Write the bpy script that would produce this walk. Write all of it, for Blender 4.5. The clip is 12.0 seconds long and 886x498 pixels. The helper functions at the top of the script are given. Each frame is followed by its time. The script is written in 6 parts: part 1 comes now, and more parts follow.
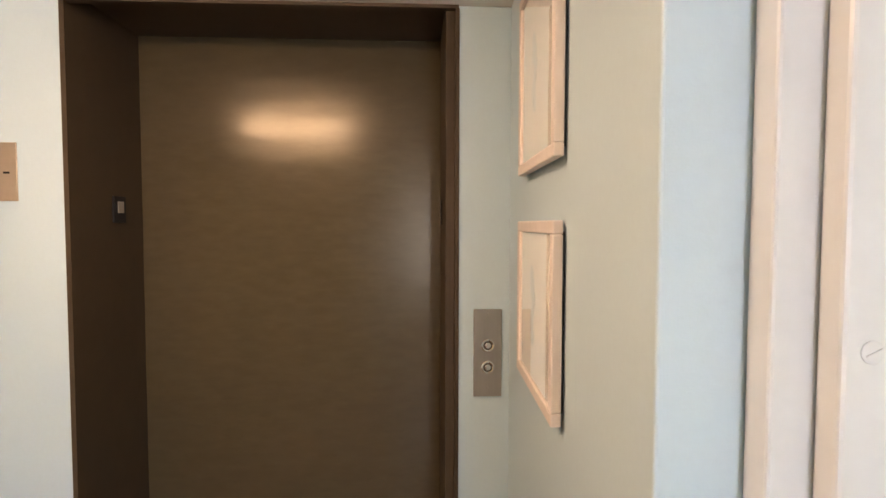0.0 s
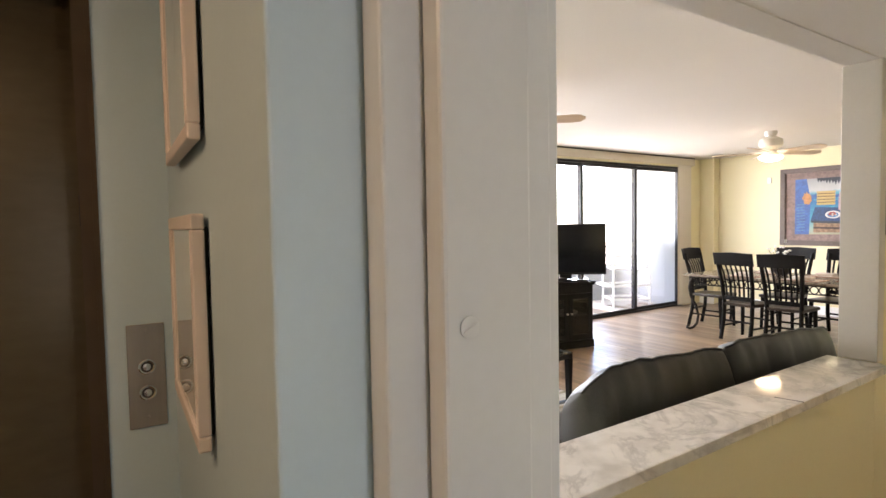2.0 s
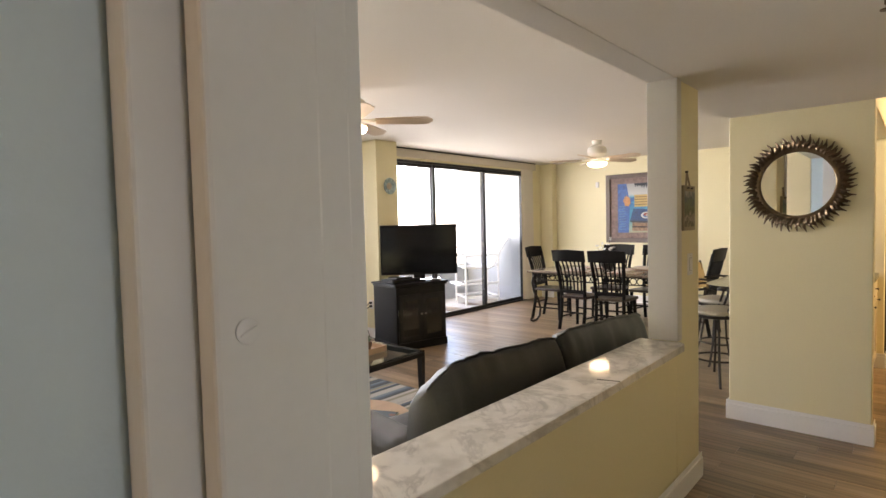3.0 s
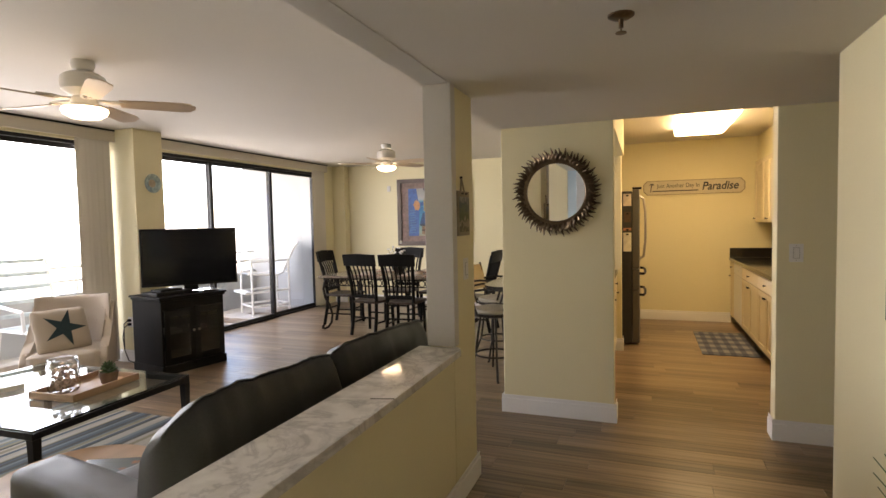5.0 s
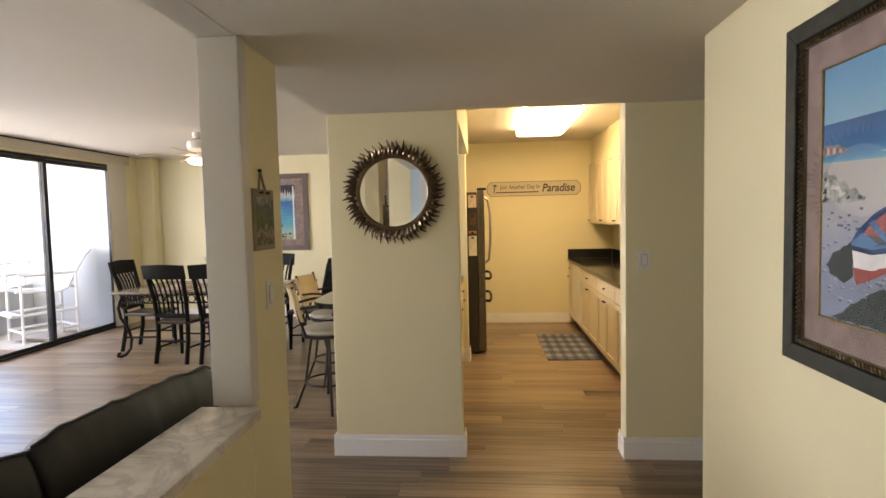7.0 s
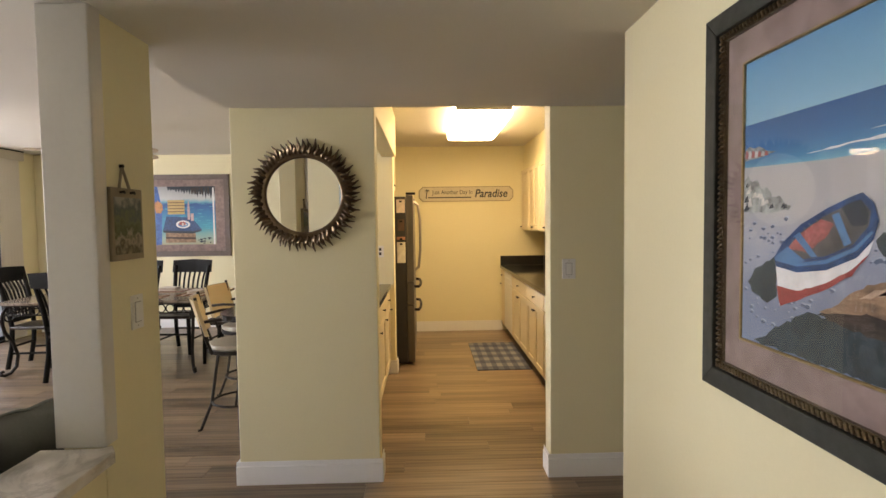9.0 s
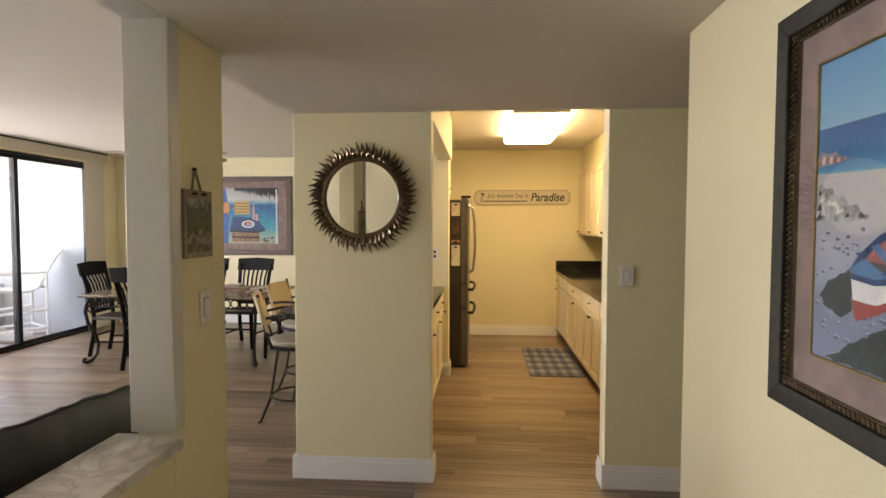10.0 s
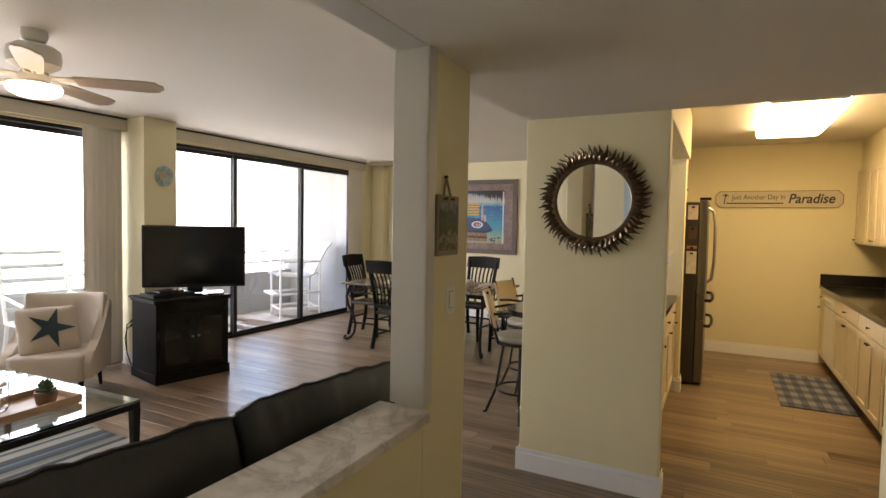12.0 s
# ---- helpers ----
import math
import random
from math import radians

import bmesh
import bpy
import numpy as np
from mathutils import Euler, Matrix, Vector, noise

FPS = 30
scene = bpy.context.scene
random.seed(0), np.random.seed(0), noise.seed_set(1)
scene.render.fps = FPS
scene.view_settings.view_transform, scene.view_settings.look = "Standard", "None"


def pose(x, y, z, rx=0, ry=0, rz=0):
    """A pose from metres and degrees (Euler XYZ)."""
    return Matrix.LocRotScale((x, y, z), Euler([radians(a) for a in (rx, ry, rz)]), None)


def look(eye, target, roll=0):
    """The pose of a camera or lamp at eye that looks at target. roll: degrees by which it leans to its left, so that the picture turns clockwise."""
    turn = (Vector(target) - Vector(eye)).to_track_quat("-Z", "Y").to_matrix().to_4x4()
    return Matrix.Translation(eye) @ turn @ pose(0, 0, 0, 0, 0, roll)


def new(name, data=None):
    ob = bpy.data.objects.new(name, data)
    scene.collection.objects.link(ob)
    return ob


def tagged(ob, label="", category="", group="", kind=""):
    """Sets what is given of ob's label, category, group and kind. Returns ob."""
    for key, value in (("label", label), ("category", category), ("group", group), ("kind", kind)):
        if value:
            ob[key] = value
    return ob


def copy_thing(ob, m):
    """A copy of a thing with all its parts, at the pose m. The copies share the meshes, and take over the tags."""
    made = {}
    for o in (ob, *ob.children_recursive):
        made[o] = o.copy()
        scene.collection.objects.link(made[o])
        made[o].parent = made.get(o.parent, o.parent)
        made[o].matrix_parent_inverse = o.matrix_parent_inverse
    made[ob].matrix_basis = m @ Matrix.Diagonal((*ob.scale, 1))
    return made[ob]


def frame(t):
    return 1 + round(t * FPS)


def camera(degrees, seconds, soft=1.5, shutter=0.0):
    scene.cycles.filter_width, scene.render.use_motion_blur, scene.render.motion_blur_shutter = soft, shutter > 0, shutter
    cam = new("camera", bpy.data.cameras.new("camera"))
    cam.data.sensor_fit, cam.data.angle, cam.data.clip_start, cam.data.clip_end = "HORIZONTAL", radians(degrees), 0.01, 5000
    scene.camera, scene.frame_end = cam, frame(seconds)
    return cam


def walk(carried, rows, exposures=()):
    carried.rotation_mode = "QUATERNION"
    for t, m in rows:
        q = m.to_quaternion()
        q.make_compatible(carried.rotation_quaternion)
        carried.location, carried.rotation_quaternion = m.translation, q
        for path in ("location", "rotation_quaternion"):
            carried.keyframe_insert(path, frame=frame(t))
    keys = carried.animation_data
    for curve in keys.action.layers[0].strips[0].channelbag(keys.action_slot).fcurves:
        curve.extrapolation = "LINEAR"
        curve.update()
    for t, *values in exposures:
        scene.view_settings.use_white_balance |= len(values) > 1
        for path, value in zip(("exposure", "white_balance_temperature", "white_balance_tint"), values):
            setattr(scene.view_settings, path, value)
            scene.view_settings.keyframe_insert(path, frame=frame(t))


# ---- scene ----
cam = camera(79.1, 12.0)
PATH = [
    (0, (2.3, 0.422, 1.513), (2.395, 2.418, 1.42), 0.1),
    (0.5, (2.328, 0.444, 1.512), (2.662, 2.414, 1.417), -0.3),
    (1, (2.354, 0.463, 1.508), (2.953, 2.369, 1.415), -0.5),
    (1.5, (2.384, 0.471, 1.504), (3.242, 2.275, 1.411), -0.7),
    (2, (2.413, 0.468, 1.497), (3.506, 2.14, 1.405), -1.0),
    (2.5, (2.446, 0.458, 1.49), (3.749, 1.972, 1.398), -1.3),
    (3, (2.494, 0.462, 1.483), (3.981, 1.795, 1.388), -1.4),
    (3.5, (2.54, 0.454, 1.489), (4.176, 1.601, 1.388), -1.4),
    (5.5, (2.897, 0.515, 1.491), (4.802, 1.115, 1.387), -1.1),
    (6, (3.079, 0.557, 1.5), (5.012, 1.058, 1.389), -1.1),
    (6.5, (3.25, 0.547, 1.524), (5.212, 0.918, 1.408), -1.3),
    (7, (3.442, 0.522, 1.523), (5.432, 0.685, 1.408), -1.3),
    (7.5, (3.614, 0.487, 1.505), (5.609, 0.418, 1.392), -1.3),
    (9.5, (3.673, 0.386, 1.53), (5.671, 0.354, 1.439), -0.2),
    (10, (3.661, 0.393, 1.529), (5.654, 0.539, 1.441), 0.1),
    (10.5, (3.653, 0.404, 1.531), (5.623, 0.736, 1.444), 0.4),
    (11, (3.635, 0.403, 1.532), (5.562, 0.933, 1.444), 0.7),
    (11.5, (3.612, 0.416, 1.536), (5.472, 1.145, 1.446), 0.9),
    (12, (3.587, 0.429, 1.537), (5.362, 1.346, 1.445), 1.1),
]
EXPOSURES = [(0, 5.27, 6400, 24), (0.5, 4.96, 6400, 23), (1.0, 4.65, 6450, 22), (1.5, 4.33, 6650, 21), (2.0, 4.02, 6850, 21), (2.5, 3.94, 6900, 21), (3.0, 3.54, 7100, 21), (3.5, 3.17, 7400, 24), (5.5, 3.03, 7150, 21), (6, 3.18, 7150, 21), (6.5, 3.28, 7100, 21), (7.5, 3.33, 6900, 20), (9.5, 3.3, 6900, 20), (10, 3.25, 6950, 20), (10.5, 3.31, 7050, 21), (11, 3.32, 7100, 21), (11.5, 3.2, 7150, 21), (12, 2.93, 7050, 20)]
walk(cam, [(t, look(eye, target, roll)) for t, eye, target, roll in PATH], EXPOSURES)

# ---- world, sun ----
world = bpy.data.worlds.new("world")
scene.world = world
world.use_nodes = True
wn = world.node_tree
sky = wn.nodes.new("ShaderNodeTexSky")
sky.sky_type, sky.sun_disc = "NISHITA", False
sky.sun_elevation, sky.sun_rotation = radians(48), radians(-87)
wn.nodes["Background"].inputs["Strength"].default_value = 0.15
wn.links.new(sky.outputs[0], wn.nodes["Background"].inputs["Color"])
sun = new("sun", bpy.data.lights.new("sun", "SUN"))
sun.data.energy, sun.data.angle, sun.data.color = 5.0, radians(0.5), (1.0, 0.95, 0.87)
sun.matrix_world = look((-9, 0.4, 10), (0, 0, 0))


def lamp(name, kind, at, watts, colour, size=0.1, size_y=0.0, target=None):
    data = bpy.data.lights.new(name, kind)
    data.energy, data.color = watts, colour
    if kind == "AREA":
        data.shape, data.size, data.size_y = "RECTANGLE", size, size_y or size
    else:
        data.shadow_soft_size = size
    ob = new(name, data)
    ob.matrix_world = look(at, target or (at[0], at[1] + 0.0001, at[2] - 1))
    return ob


# daylight between the balcony parapet and its ceiling
lamp("balcony_daylight", "AREA", (6.4, 7.7, 1.85), 28.0, (0.93, 0.97, 1.0), 7.0, 1.5, (6.4, 0.0, 1.85))
# fill lamp in the added room's window, lifts cool light on the casing
lamp("added_room_fill", "AREA", (3.05, -2.93, 1.3), 0.8, (0.90, 0.96, 1.0), 0.46, 0.86, (3.05, 0.0, 1.3))

# ---- materials ----


def mat(name, colour, rough=0.6, metal=0.0, grain=40.0, vary=0.08, bump=0.1, bump_scale=0.0, stretch=(1, 1, 1), large=1.3, spec=0.5, coat=0.0,
        random_by=None, vary_random=0.0, rough_vary=0.1, sheen=0.0, along=False):
    """Principled paint, wood, cloth or metal with grain and stains at two scales."""
    m = bpy.data.materials.new(name)
    m.use_nodes = True
    t = m.node_tree
    n, l = t.nodes, t.links
    b = n["Principled BSDF"]
    b.inputs["Metallic"].default_value = metal
    b.inputs["Specular IOR Level"].default_value = spec
    b.inputs["Coat Weight"].default_value = coat
    b.inputs["Sheen Weight"].default_value = sheen
    co = n.new("ShaderNodeTexCoord")
    mp = n.new("ShaderNodeMapping")
    mp.inputs["Scale"].default_value = stretch
    l.new(co.outputs["Object"], mp.inputs["Vector"])
    fine, wide = n.new("ShaderNodeTexNoise"), n.new("ShaderNodeTexNoise")
    fine.inputs["Scale"].default_value, fine.inputs["Detail"].default_value = grain, 6
    wide.inputs["Scale"].default_value, wide.inputs["Detail"].default_value = large, 3
    l.new(mp.outputs[0], fine.inputs["Vector"])
    l.new((mp if along else co).outputs[0 if along else "Object"], wide.inputs["Vector"])
    add = n.new("ShaderNodeMath")
    add.operation = "ADD"
    l.new(fine.outputs["Fac"], add.inputs[0])
    l.new(wide.outputs["Fac"], add.inputs[1])
    last = add
    if random_by:
        if random_by == "object":
            src = n.new("ShaderNodeObjectInfo").outputs["Random"]
        else:
            src = n.new("ShaderNodeNewGeometry").outputs["Random Per Island"]
        mul = n.new("ShaderNodeMath")
        mul.operation = "MULTIPLY_ADD"
        mul.inputs[1].default_value, mul.inputs[2].default_value = vary_random, -vary_random / 2
        l.new(src, mul.inputs[0])
        add2 = n.new("ShaderNodeMath")
        l.new(last.outputs[0], add2.inputs[0])
        l.new(mul.outputs[0], add2.inputs[1])
        last = add2
    ramp = n.new("ShaderNodeMapRange")
    ramp.inputs["From Min"].default_value, ramp.inputs["From Max"].default_value = 0.55, 1.45
    ramp.inputs["To Min"].default_value, ramp.inputs["To Max"].default_value = 1 - vary, 1 + vary
    ramp.clamp = False
    l.new(last.outputs[0], ramp.inputs["Value"])
    mixc = n.new("ShaderNodeMix")
    mixc.data_type, mixc.blend_type = "RGBA", "MULTIPLY"
    mixc.inputs["Factor"].default_value = 1.0
    mixc.inputs["A"].default_value = (*colour, 1)
    comb = n.new("ShaderNodeCombineColor")
    for k in range(3):
        l.new(ramp.outputs[0], comb.inputs[k])
    l.new(comb.outputs[0], mixc.inputs["B"])
    l.new(mixc.outputs["Result"], b.inputs["Base Color"])
    rr = n.new("ShaderNodeMapRange")
    rr.inputs["To Min"].default_value, rr.inputs["To Max"].default_value = max(0.02, rough - rough_vary), min(1, rough + rough_vary)
    l.new(wide.outputs["Fac"], rr.inputs["Value"])
    l.new(rr.outputs[0], b.inputs["Roughness"])
    if bump:
        bn = n.new("ShaderNodeBump")
        bn.inputs["Strength"].default_value, bn.inputs["Distance"].default_value = bump, 0.002
        src = fine
        if bump_scale:
            src = n.new("ShaderNodeTexNoise")
            src.inputs["Scale"].default_value, src.inputs["Detail"].default_value = bump_scale, 4
            l.new(mp.outputs[0], src.inputs["Vector"])
        l.new(src.outputs["Fac"], bn.inputs["Height"])
        l.new(bn.outputs[0], b.inputs["Normal"])
    return m


def glow(name, colour, strength):
    m = bpy.data.materials.new(name)
    m.use_nodes = True
    b = m.node_tree.nodes["Principled BSDF"]
    b.inputs["Base Color"].default_value = (0.9, 0.88, 0.82, 1)
    b.inputs["Emission Color"].default_value = (*colour, 1)
    b.inputs["Emission Strength"].default_value = strength
    return m


def glass_mat(name, tint=(1, 1, 1), rough=0.0):
    m = bpy.data.materials.new(name)
    m.use_nodes = True
    b = m.node_tree.nodes["Principled BSDF"]
    b.inputs["Base Color"].default_value = (*tint, 1)
    b.inputs["Roughness"].default_value = rough
    b.inputs["Transmission Weight"].default_value = 1.0
    b.inputs["IOR"].default_value = 1.45
    return m


def ramp_mat(name, stops, axis, lo, hi, rough=0.5, wob=0.1, scale=6.0, spots=None):
    """Colours along one object axis from lo to hi, with a wavering edge: printed art, sky, striped cloth."""
    m = bpy.data.materials.new(name)
    m.use_nodes = True
    n, l = m.node_tree.nodes, m.node_tree.links
    b = n["Principled BSDF"]
    co = n.new("ShaderNodeTexCoord")
    sep = n.new("ShaderNodeSeparateXYZ")
    l.new(co.outputs["Object"], sep.inputs[0])
    mr = n.new("ShaderNodeMapRange")
    mr.inputs["From Min"].default_value, mr.inputs["From Max"].default_value = lo, hi
    l.new(sep.outputs["XYZ".index(axis)], mr.inputs["Value"])
    no = n.new("ShaderNodeTexNoise")
    no.inputs["Scale"].default_value, no.inputs["Detail"].default_value = scale, 5
    l.new(co.outputs["Object"], no.inputs["Vector"])
    ma = n.new("ShaderNodeMath")
    ma.operation = "MULTIPLY_ADD"
    ma.inputs[1].default_value = wob
    l.new(no.outputs["Fac"], ma.inputs[0])
    l.new(mr.outputs[0], ma.inputs[2])
    cr = n.new("ShaderNodeValToRGB")
    cr.color_ramp.elements[0].position, cr.color_ramp.elements[0].color = stops[0][0], (*stops[0][1], 1)
    cr.color_ramp.elements[1].position, cr.color_ramp.elements[1].color = stops[-1][0], (*stops[-1][1], 1)
    for p, c in stops[1:-1]:
        e = cr.color_ramp.elements.new(p)
        e.color = (*c, 1)
    l.new(ma.outputs[0], cr.inputs["Fac"])
    l.new(cr.outputs["Color"], b.inputs["Base Color"])
    b.inputs["Roughness"].default_value = rough
    return m


def marble_mat(name, base, vein, scale, rough, width=0.035):
    m = bpy.data.materials.new(name)
    m.use_nodes = True
    n, l = m.node_tree.nodes, m.node_tree.links
    b = n["Principled BSDF"]
    co = n.new("ShaderNodeTexCoord")
    big = n.new("ShaderNodeTexNoise")
    big.inputs["Scale"].default_value, big.inputs["Detail"].default_value, big.inputs["Distortion"].default_value = scale * 0.6, 9, 1.5
    big.inputs["Roughness"].default_value = 0.62
    l.new(co.outputs["Object"], big.inputs["Vector"])
    ab = n.new("ShaderNodeMath")
    ab.operation = "SUBTRACT"
    ab.inputs[1].default_value = 0.5
    l.new(big.outputs["Fac"], ab.inputs[0])
    ab2 = n.new("ShaderNodeMath")
    ab2.operation = "ABSOLUTE"
    l.new(ab.outputs[0], ab2.inputs[0])
    cr = n.new("ShaderNodeValToRGB")
    cr.color_ramp.elements[0].position, cr.color_ramp.elements[0].color = 0.0, (*vein, 1)
    cr.color_ramp.elements[1].position, cr.color_ramp.elements[1].color = width, (*base, 1)
    l.new(ab2.outputs[0], cr.inputs["Fac"])
    cloud = n.new("ShaderNodeTexNoise")
    cloud.inputs["Scale"].default_value, cloud.inputs["Detail"].default_value = scale * 2.4, 6
    l.new(co.outputs["Object"], cloud.inputs["Vector"])
    cr2 = n.new("ShaderNodeValToRGB")
    cr2.color_ramp.elements[0].position, cr2.color_ramp.elements[0].color = 0.3, (0.76, 0.75, 0.74, 1)
    cr2.color_ramp.elements[1].position, cr2.color_ramp.elements[1].color = 0.6, (1, 1, 1, 1)
    l.new(cloud.outputs["Fac"], cr2.inputs["Fac"])
    mx = n.new("ShaderNodeMix")
    mx.data_type, mx.blend_type = "RGBA", "MULTIPLY"
    mx.inputs["Factor"].default_value = 1
    l.new(cr.outputs["Color"], mx.inputs["A"])
    l.new(cr2.outputs["Color"], mx.inputs["B"])
    l.new(mx.outputs["Result"], b.inputs["Base Color"])
    b.inputs["Roughness"].default_value = rough
    return m


YELLOW = mat("yellow_paint", (0.79, 0.725, 0.485), 0.55, grain=90, vary=0.025, bump=0.12, bump_scale=220)
PALE = mat("pale_blue_grey_paint", (0.53, 0.67, 0.75), 0.5, grain=90, vary=0.025, bump=0.1, bump_scale=220)
WHITE = mat("white_trim_paint", (0.85, 0.845, 0.835), 0.32, grain=60, vary=0.02, bump=0.05, bump_scale=150)
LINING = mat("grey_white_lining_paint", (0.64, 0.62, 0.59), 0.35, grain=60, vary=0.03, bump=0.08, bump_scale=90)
PILLAR = mat("grey_white_gloss_paint", (0.67, 0.705, 0.725), 0.35, grain=60, vary=0.03, bump=0.12, bump_scale=60)
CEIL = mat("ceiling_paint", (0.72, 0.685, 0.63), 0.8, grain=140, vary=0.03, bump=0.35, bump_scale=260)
BRONZE = mat("bronze_painted_steel", (0.095, 0.075, 0.042), 0.22, metal=0.22, spec=0.35, grain=14, vary=0.14, bump=1.0, bump_scale=3.0, stretch=(1.0, 1, 3.0), rough_vary=0.04)
BRONZETRIM = mat("matte_bronze_trim", (0.07, 0.05, 0.03), 0.6, metal=0.1, grain=14, vary=0.12, bump=0.05, spec=0.2)
STEEL = mat("brushed_steel", (0.42, 0.39, 0.35), 0.34, metal=0.9, grain=120, vary=0.08, bump=0.05, stretch=(1, 1, 0.05))
CHROME = mat("polished_chrome", (0.75, 0.73, 0.70), 0.12, metal=1.0, grain=60, vary=0.03, bump=0)
DARKSTEEL = mat("dark_stainless", (0.16, 0.145, 0.13), 0.32, metal=0.85, grain=120, vary=0.08, bump=0.05, stretch=(1, 1, 0.05))
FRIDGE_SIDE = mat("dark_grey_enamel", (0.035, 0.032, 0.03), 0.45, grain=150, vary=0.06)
BLACKM = mat("black_metal", (0.010, 0.010, 0.011), 0.45, spec=0.2, grain=80, vary=0.15)
DARKFRAME = mat("dark_bronze_aluminium", (0.02, 0.02, 0.022), 0.45, metal=0.5, grain=60, vary=0.15)
BLACKWOOD = mat("black_stained_wood", (0.008, 0.0075, 0.0075), 0.48, spec=0.14, grain=14, vary=0.35, bump=0.08, stretch=(1, 1, 0.12))
SEATWOOD = mat("dark_brown_seat_wood", (0.03, 0.017, 0.010), 0.35, grain=14, vary=0.3, bump=0.08, stretch=(1, 0.15, 1))
IRON = mat("dark_wrought_iron", (0.025, 0.021, 0.018), 0.5, metal=0.6, grain=90, vary=0.3, bump=0.25)
LEATHER = mat("charcoal_leather", (0.046, 0.047, 0.046), 0.46, spec=0.42, grain=120, vary=0.18, bump=0.35, bump_scale=350, large=4)
CREAM = mat("cream_linen", (0.50, 0.43, 0.355), 0.9, grain=220, vary=0.1, bump=0.4, bump_scale=700, sheen=0.3)
BEIGE = mat("beige_canvas", (0.50, 0.39, 0.23), 0.9, grain=200, vary=0.12, bump=0.4, bump_scale=600)
SEATPAD = mat("pale_sage_vinyl", (0.36, 0.33, 0.26), 0.5, grain=90, vary=0.06)
TEAL = mat("dark_teal_print", (0.025, 0.055, 0.07), 0.9, grain=60, vary=0.35)
SCREEN = mat("black_screen", (0.004, 0.004, 0.005), 0.12, grain=5, vary=0.05, bump=0, rough_vary=0.01)
PLASTIC = mat("white_plastic", (0.78, 0.77, 0.74), 0.35, grain=80, vary=0.02, bump=0)
# grey for the shade in the gap round the switch rockers
GAPSHADE = mat("gap_shade_grey", (0.34, 0.33, 0.31), 0.5, grain=80, vary=0.05, bump=0)
GRANITE = mat("black_granite", (0.02, 0.018, 0.016), 0.1, grain=260, vary=0.7, bump=0, rough_vary=0.03)
CABWOOD = mat("cream_cabinet_paint", (0.72, 0.63, 0.45), 0.4, grain=30, vary=0.05, bump=0.05, stretch=(1, 1, 0.2))
MARBLE = marble_mat("white_marble", (0.79, 0.77, 0.73), (0.60, 0.585, 0.56), 5.0, 0.07, 0.045)
STONETOP = marble_mat("table_stone", (0.28, 0.23, 0.18), (0.13, 0.10, 0.08), 8.0, 0.2)
GLASS = glass_mat("clear_glass")
PICGLASS = glass_mat("low_reflection_picture_glass")
PICGLASS.node_tree.nodes["Principled BSDF"].inputs["IOR"].default_value = 1.25
SMOKE = glass_mat("smoked_cabinet_glass", (0.22, 0.22, 0.22))
GREENGLASS = glass_mat("green_tinted_glass", (0.86, 0.95, 0.92))
MIRROR = mat("mirror_silver", (0.9, 0.9, 0.9), 0.02, metal=1.0, vary=0.0, bump=0, rough_vary=0.0)
COPPER = mat("aged_bronze_leaf", (0.15, 0.105, 0.065), 0.30, metal=0.85, grain=60, vary=0.4, bump=0.3)
CURTAIN = mat("grey_vertical_blind", (0.70, 0.66, 0.58), 0.75, grain=120, vary=0.06, bump=0.2)
VALANCE = mat("beige_valance", (0.58, 0.53, 0.44), 0.7, grain=100, vary=0.04)
CONCRETE = mat("balcony_concrete", (0.50, 0.48, 0.45), 0.85, grain=40, vary=0.1, bump=0.3)
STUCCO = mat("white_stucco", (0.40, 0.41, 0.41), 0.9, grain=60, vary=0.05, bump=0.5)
FANWHITE = mat("fan_white_enamel", (0.72, 0.70, 0.65), 0.35, grain=60, vary=0.03, bump=0)
BLADE = mat("washed_maple_blade", (0.58, 0.45, 0.33), 0.45, grain=16, vary=0.12, bump=0.05, stretch=(0.15, 1, 1))
TANWOOD = mat("light_oak", (0.42, 0.28, 0.18), 0.45, grain=14, vary=0.18, bump=0.1, stretch=(0.15, 1, 1))
FRAMEWOOD = mat("pink_washed_frame", (0.74, 0.67, 0.63), 0.5, grain=40, vary=0.08, stretch=(1, 1, 0.2))
PAPER = mat("cream_paper", (0.68, 0.68, 0.62), 0.8, grain=40, vary=0.03, bump=0)
GREYMIST = mat("grey_blue_wash", (0.45, 0.52, 0.54), 0.8, grain=12, vary=0.3, bump=0)
DARKFRAMEWOOD = mat("dark_carved_frame", (0.040, 0.043, 0.037), 0.55, spec=0.3, grain=30, vary=0.5, bump=0.4, bump_scale=80)
BEAD = mat("dark_bronze_bead", (0.13, 0.095, 0.055), 0.33, metal=0.7, grain=90, vary=0.4, bump=0.2)
GILT = mat("aged_gilt", (0.34, 0.24, 0.11), 0.35, metal=0.8, grain=90, vary=0.4, bump=0.3)
MAT_ROSE = mat("mottled_mauve_mat", (0.25, 0.185, 0.17), 0.85, grain=24, vary=0.42, bump=0.1, large=9)
LEAF = mat("green_leaf", (0.05, 0.11, 0.03), 0.5, grain=40, vary=0.3)
POT = mat("brown_pot", (0.16, 0.10, 0.06), 0.6, grain=40, vary=0.2)
OLIVE = mat("weathered_wood", (0.30, 0.25, 0.17), 0.75, grain=18, vary=0.35, bump=0.4, stretch=(1, 1, 0.2))
FLOORWOOD = mat("wood_look_plank", (0.213, 0.152, 0.100), 0.30, grain=12, vary=0.78, bump=0.12, stretch=(4.5, 0.10, 1), large=2.6, random_by="object", vary_random=0.40, rough_vary=0.03, along=True)
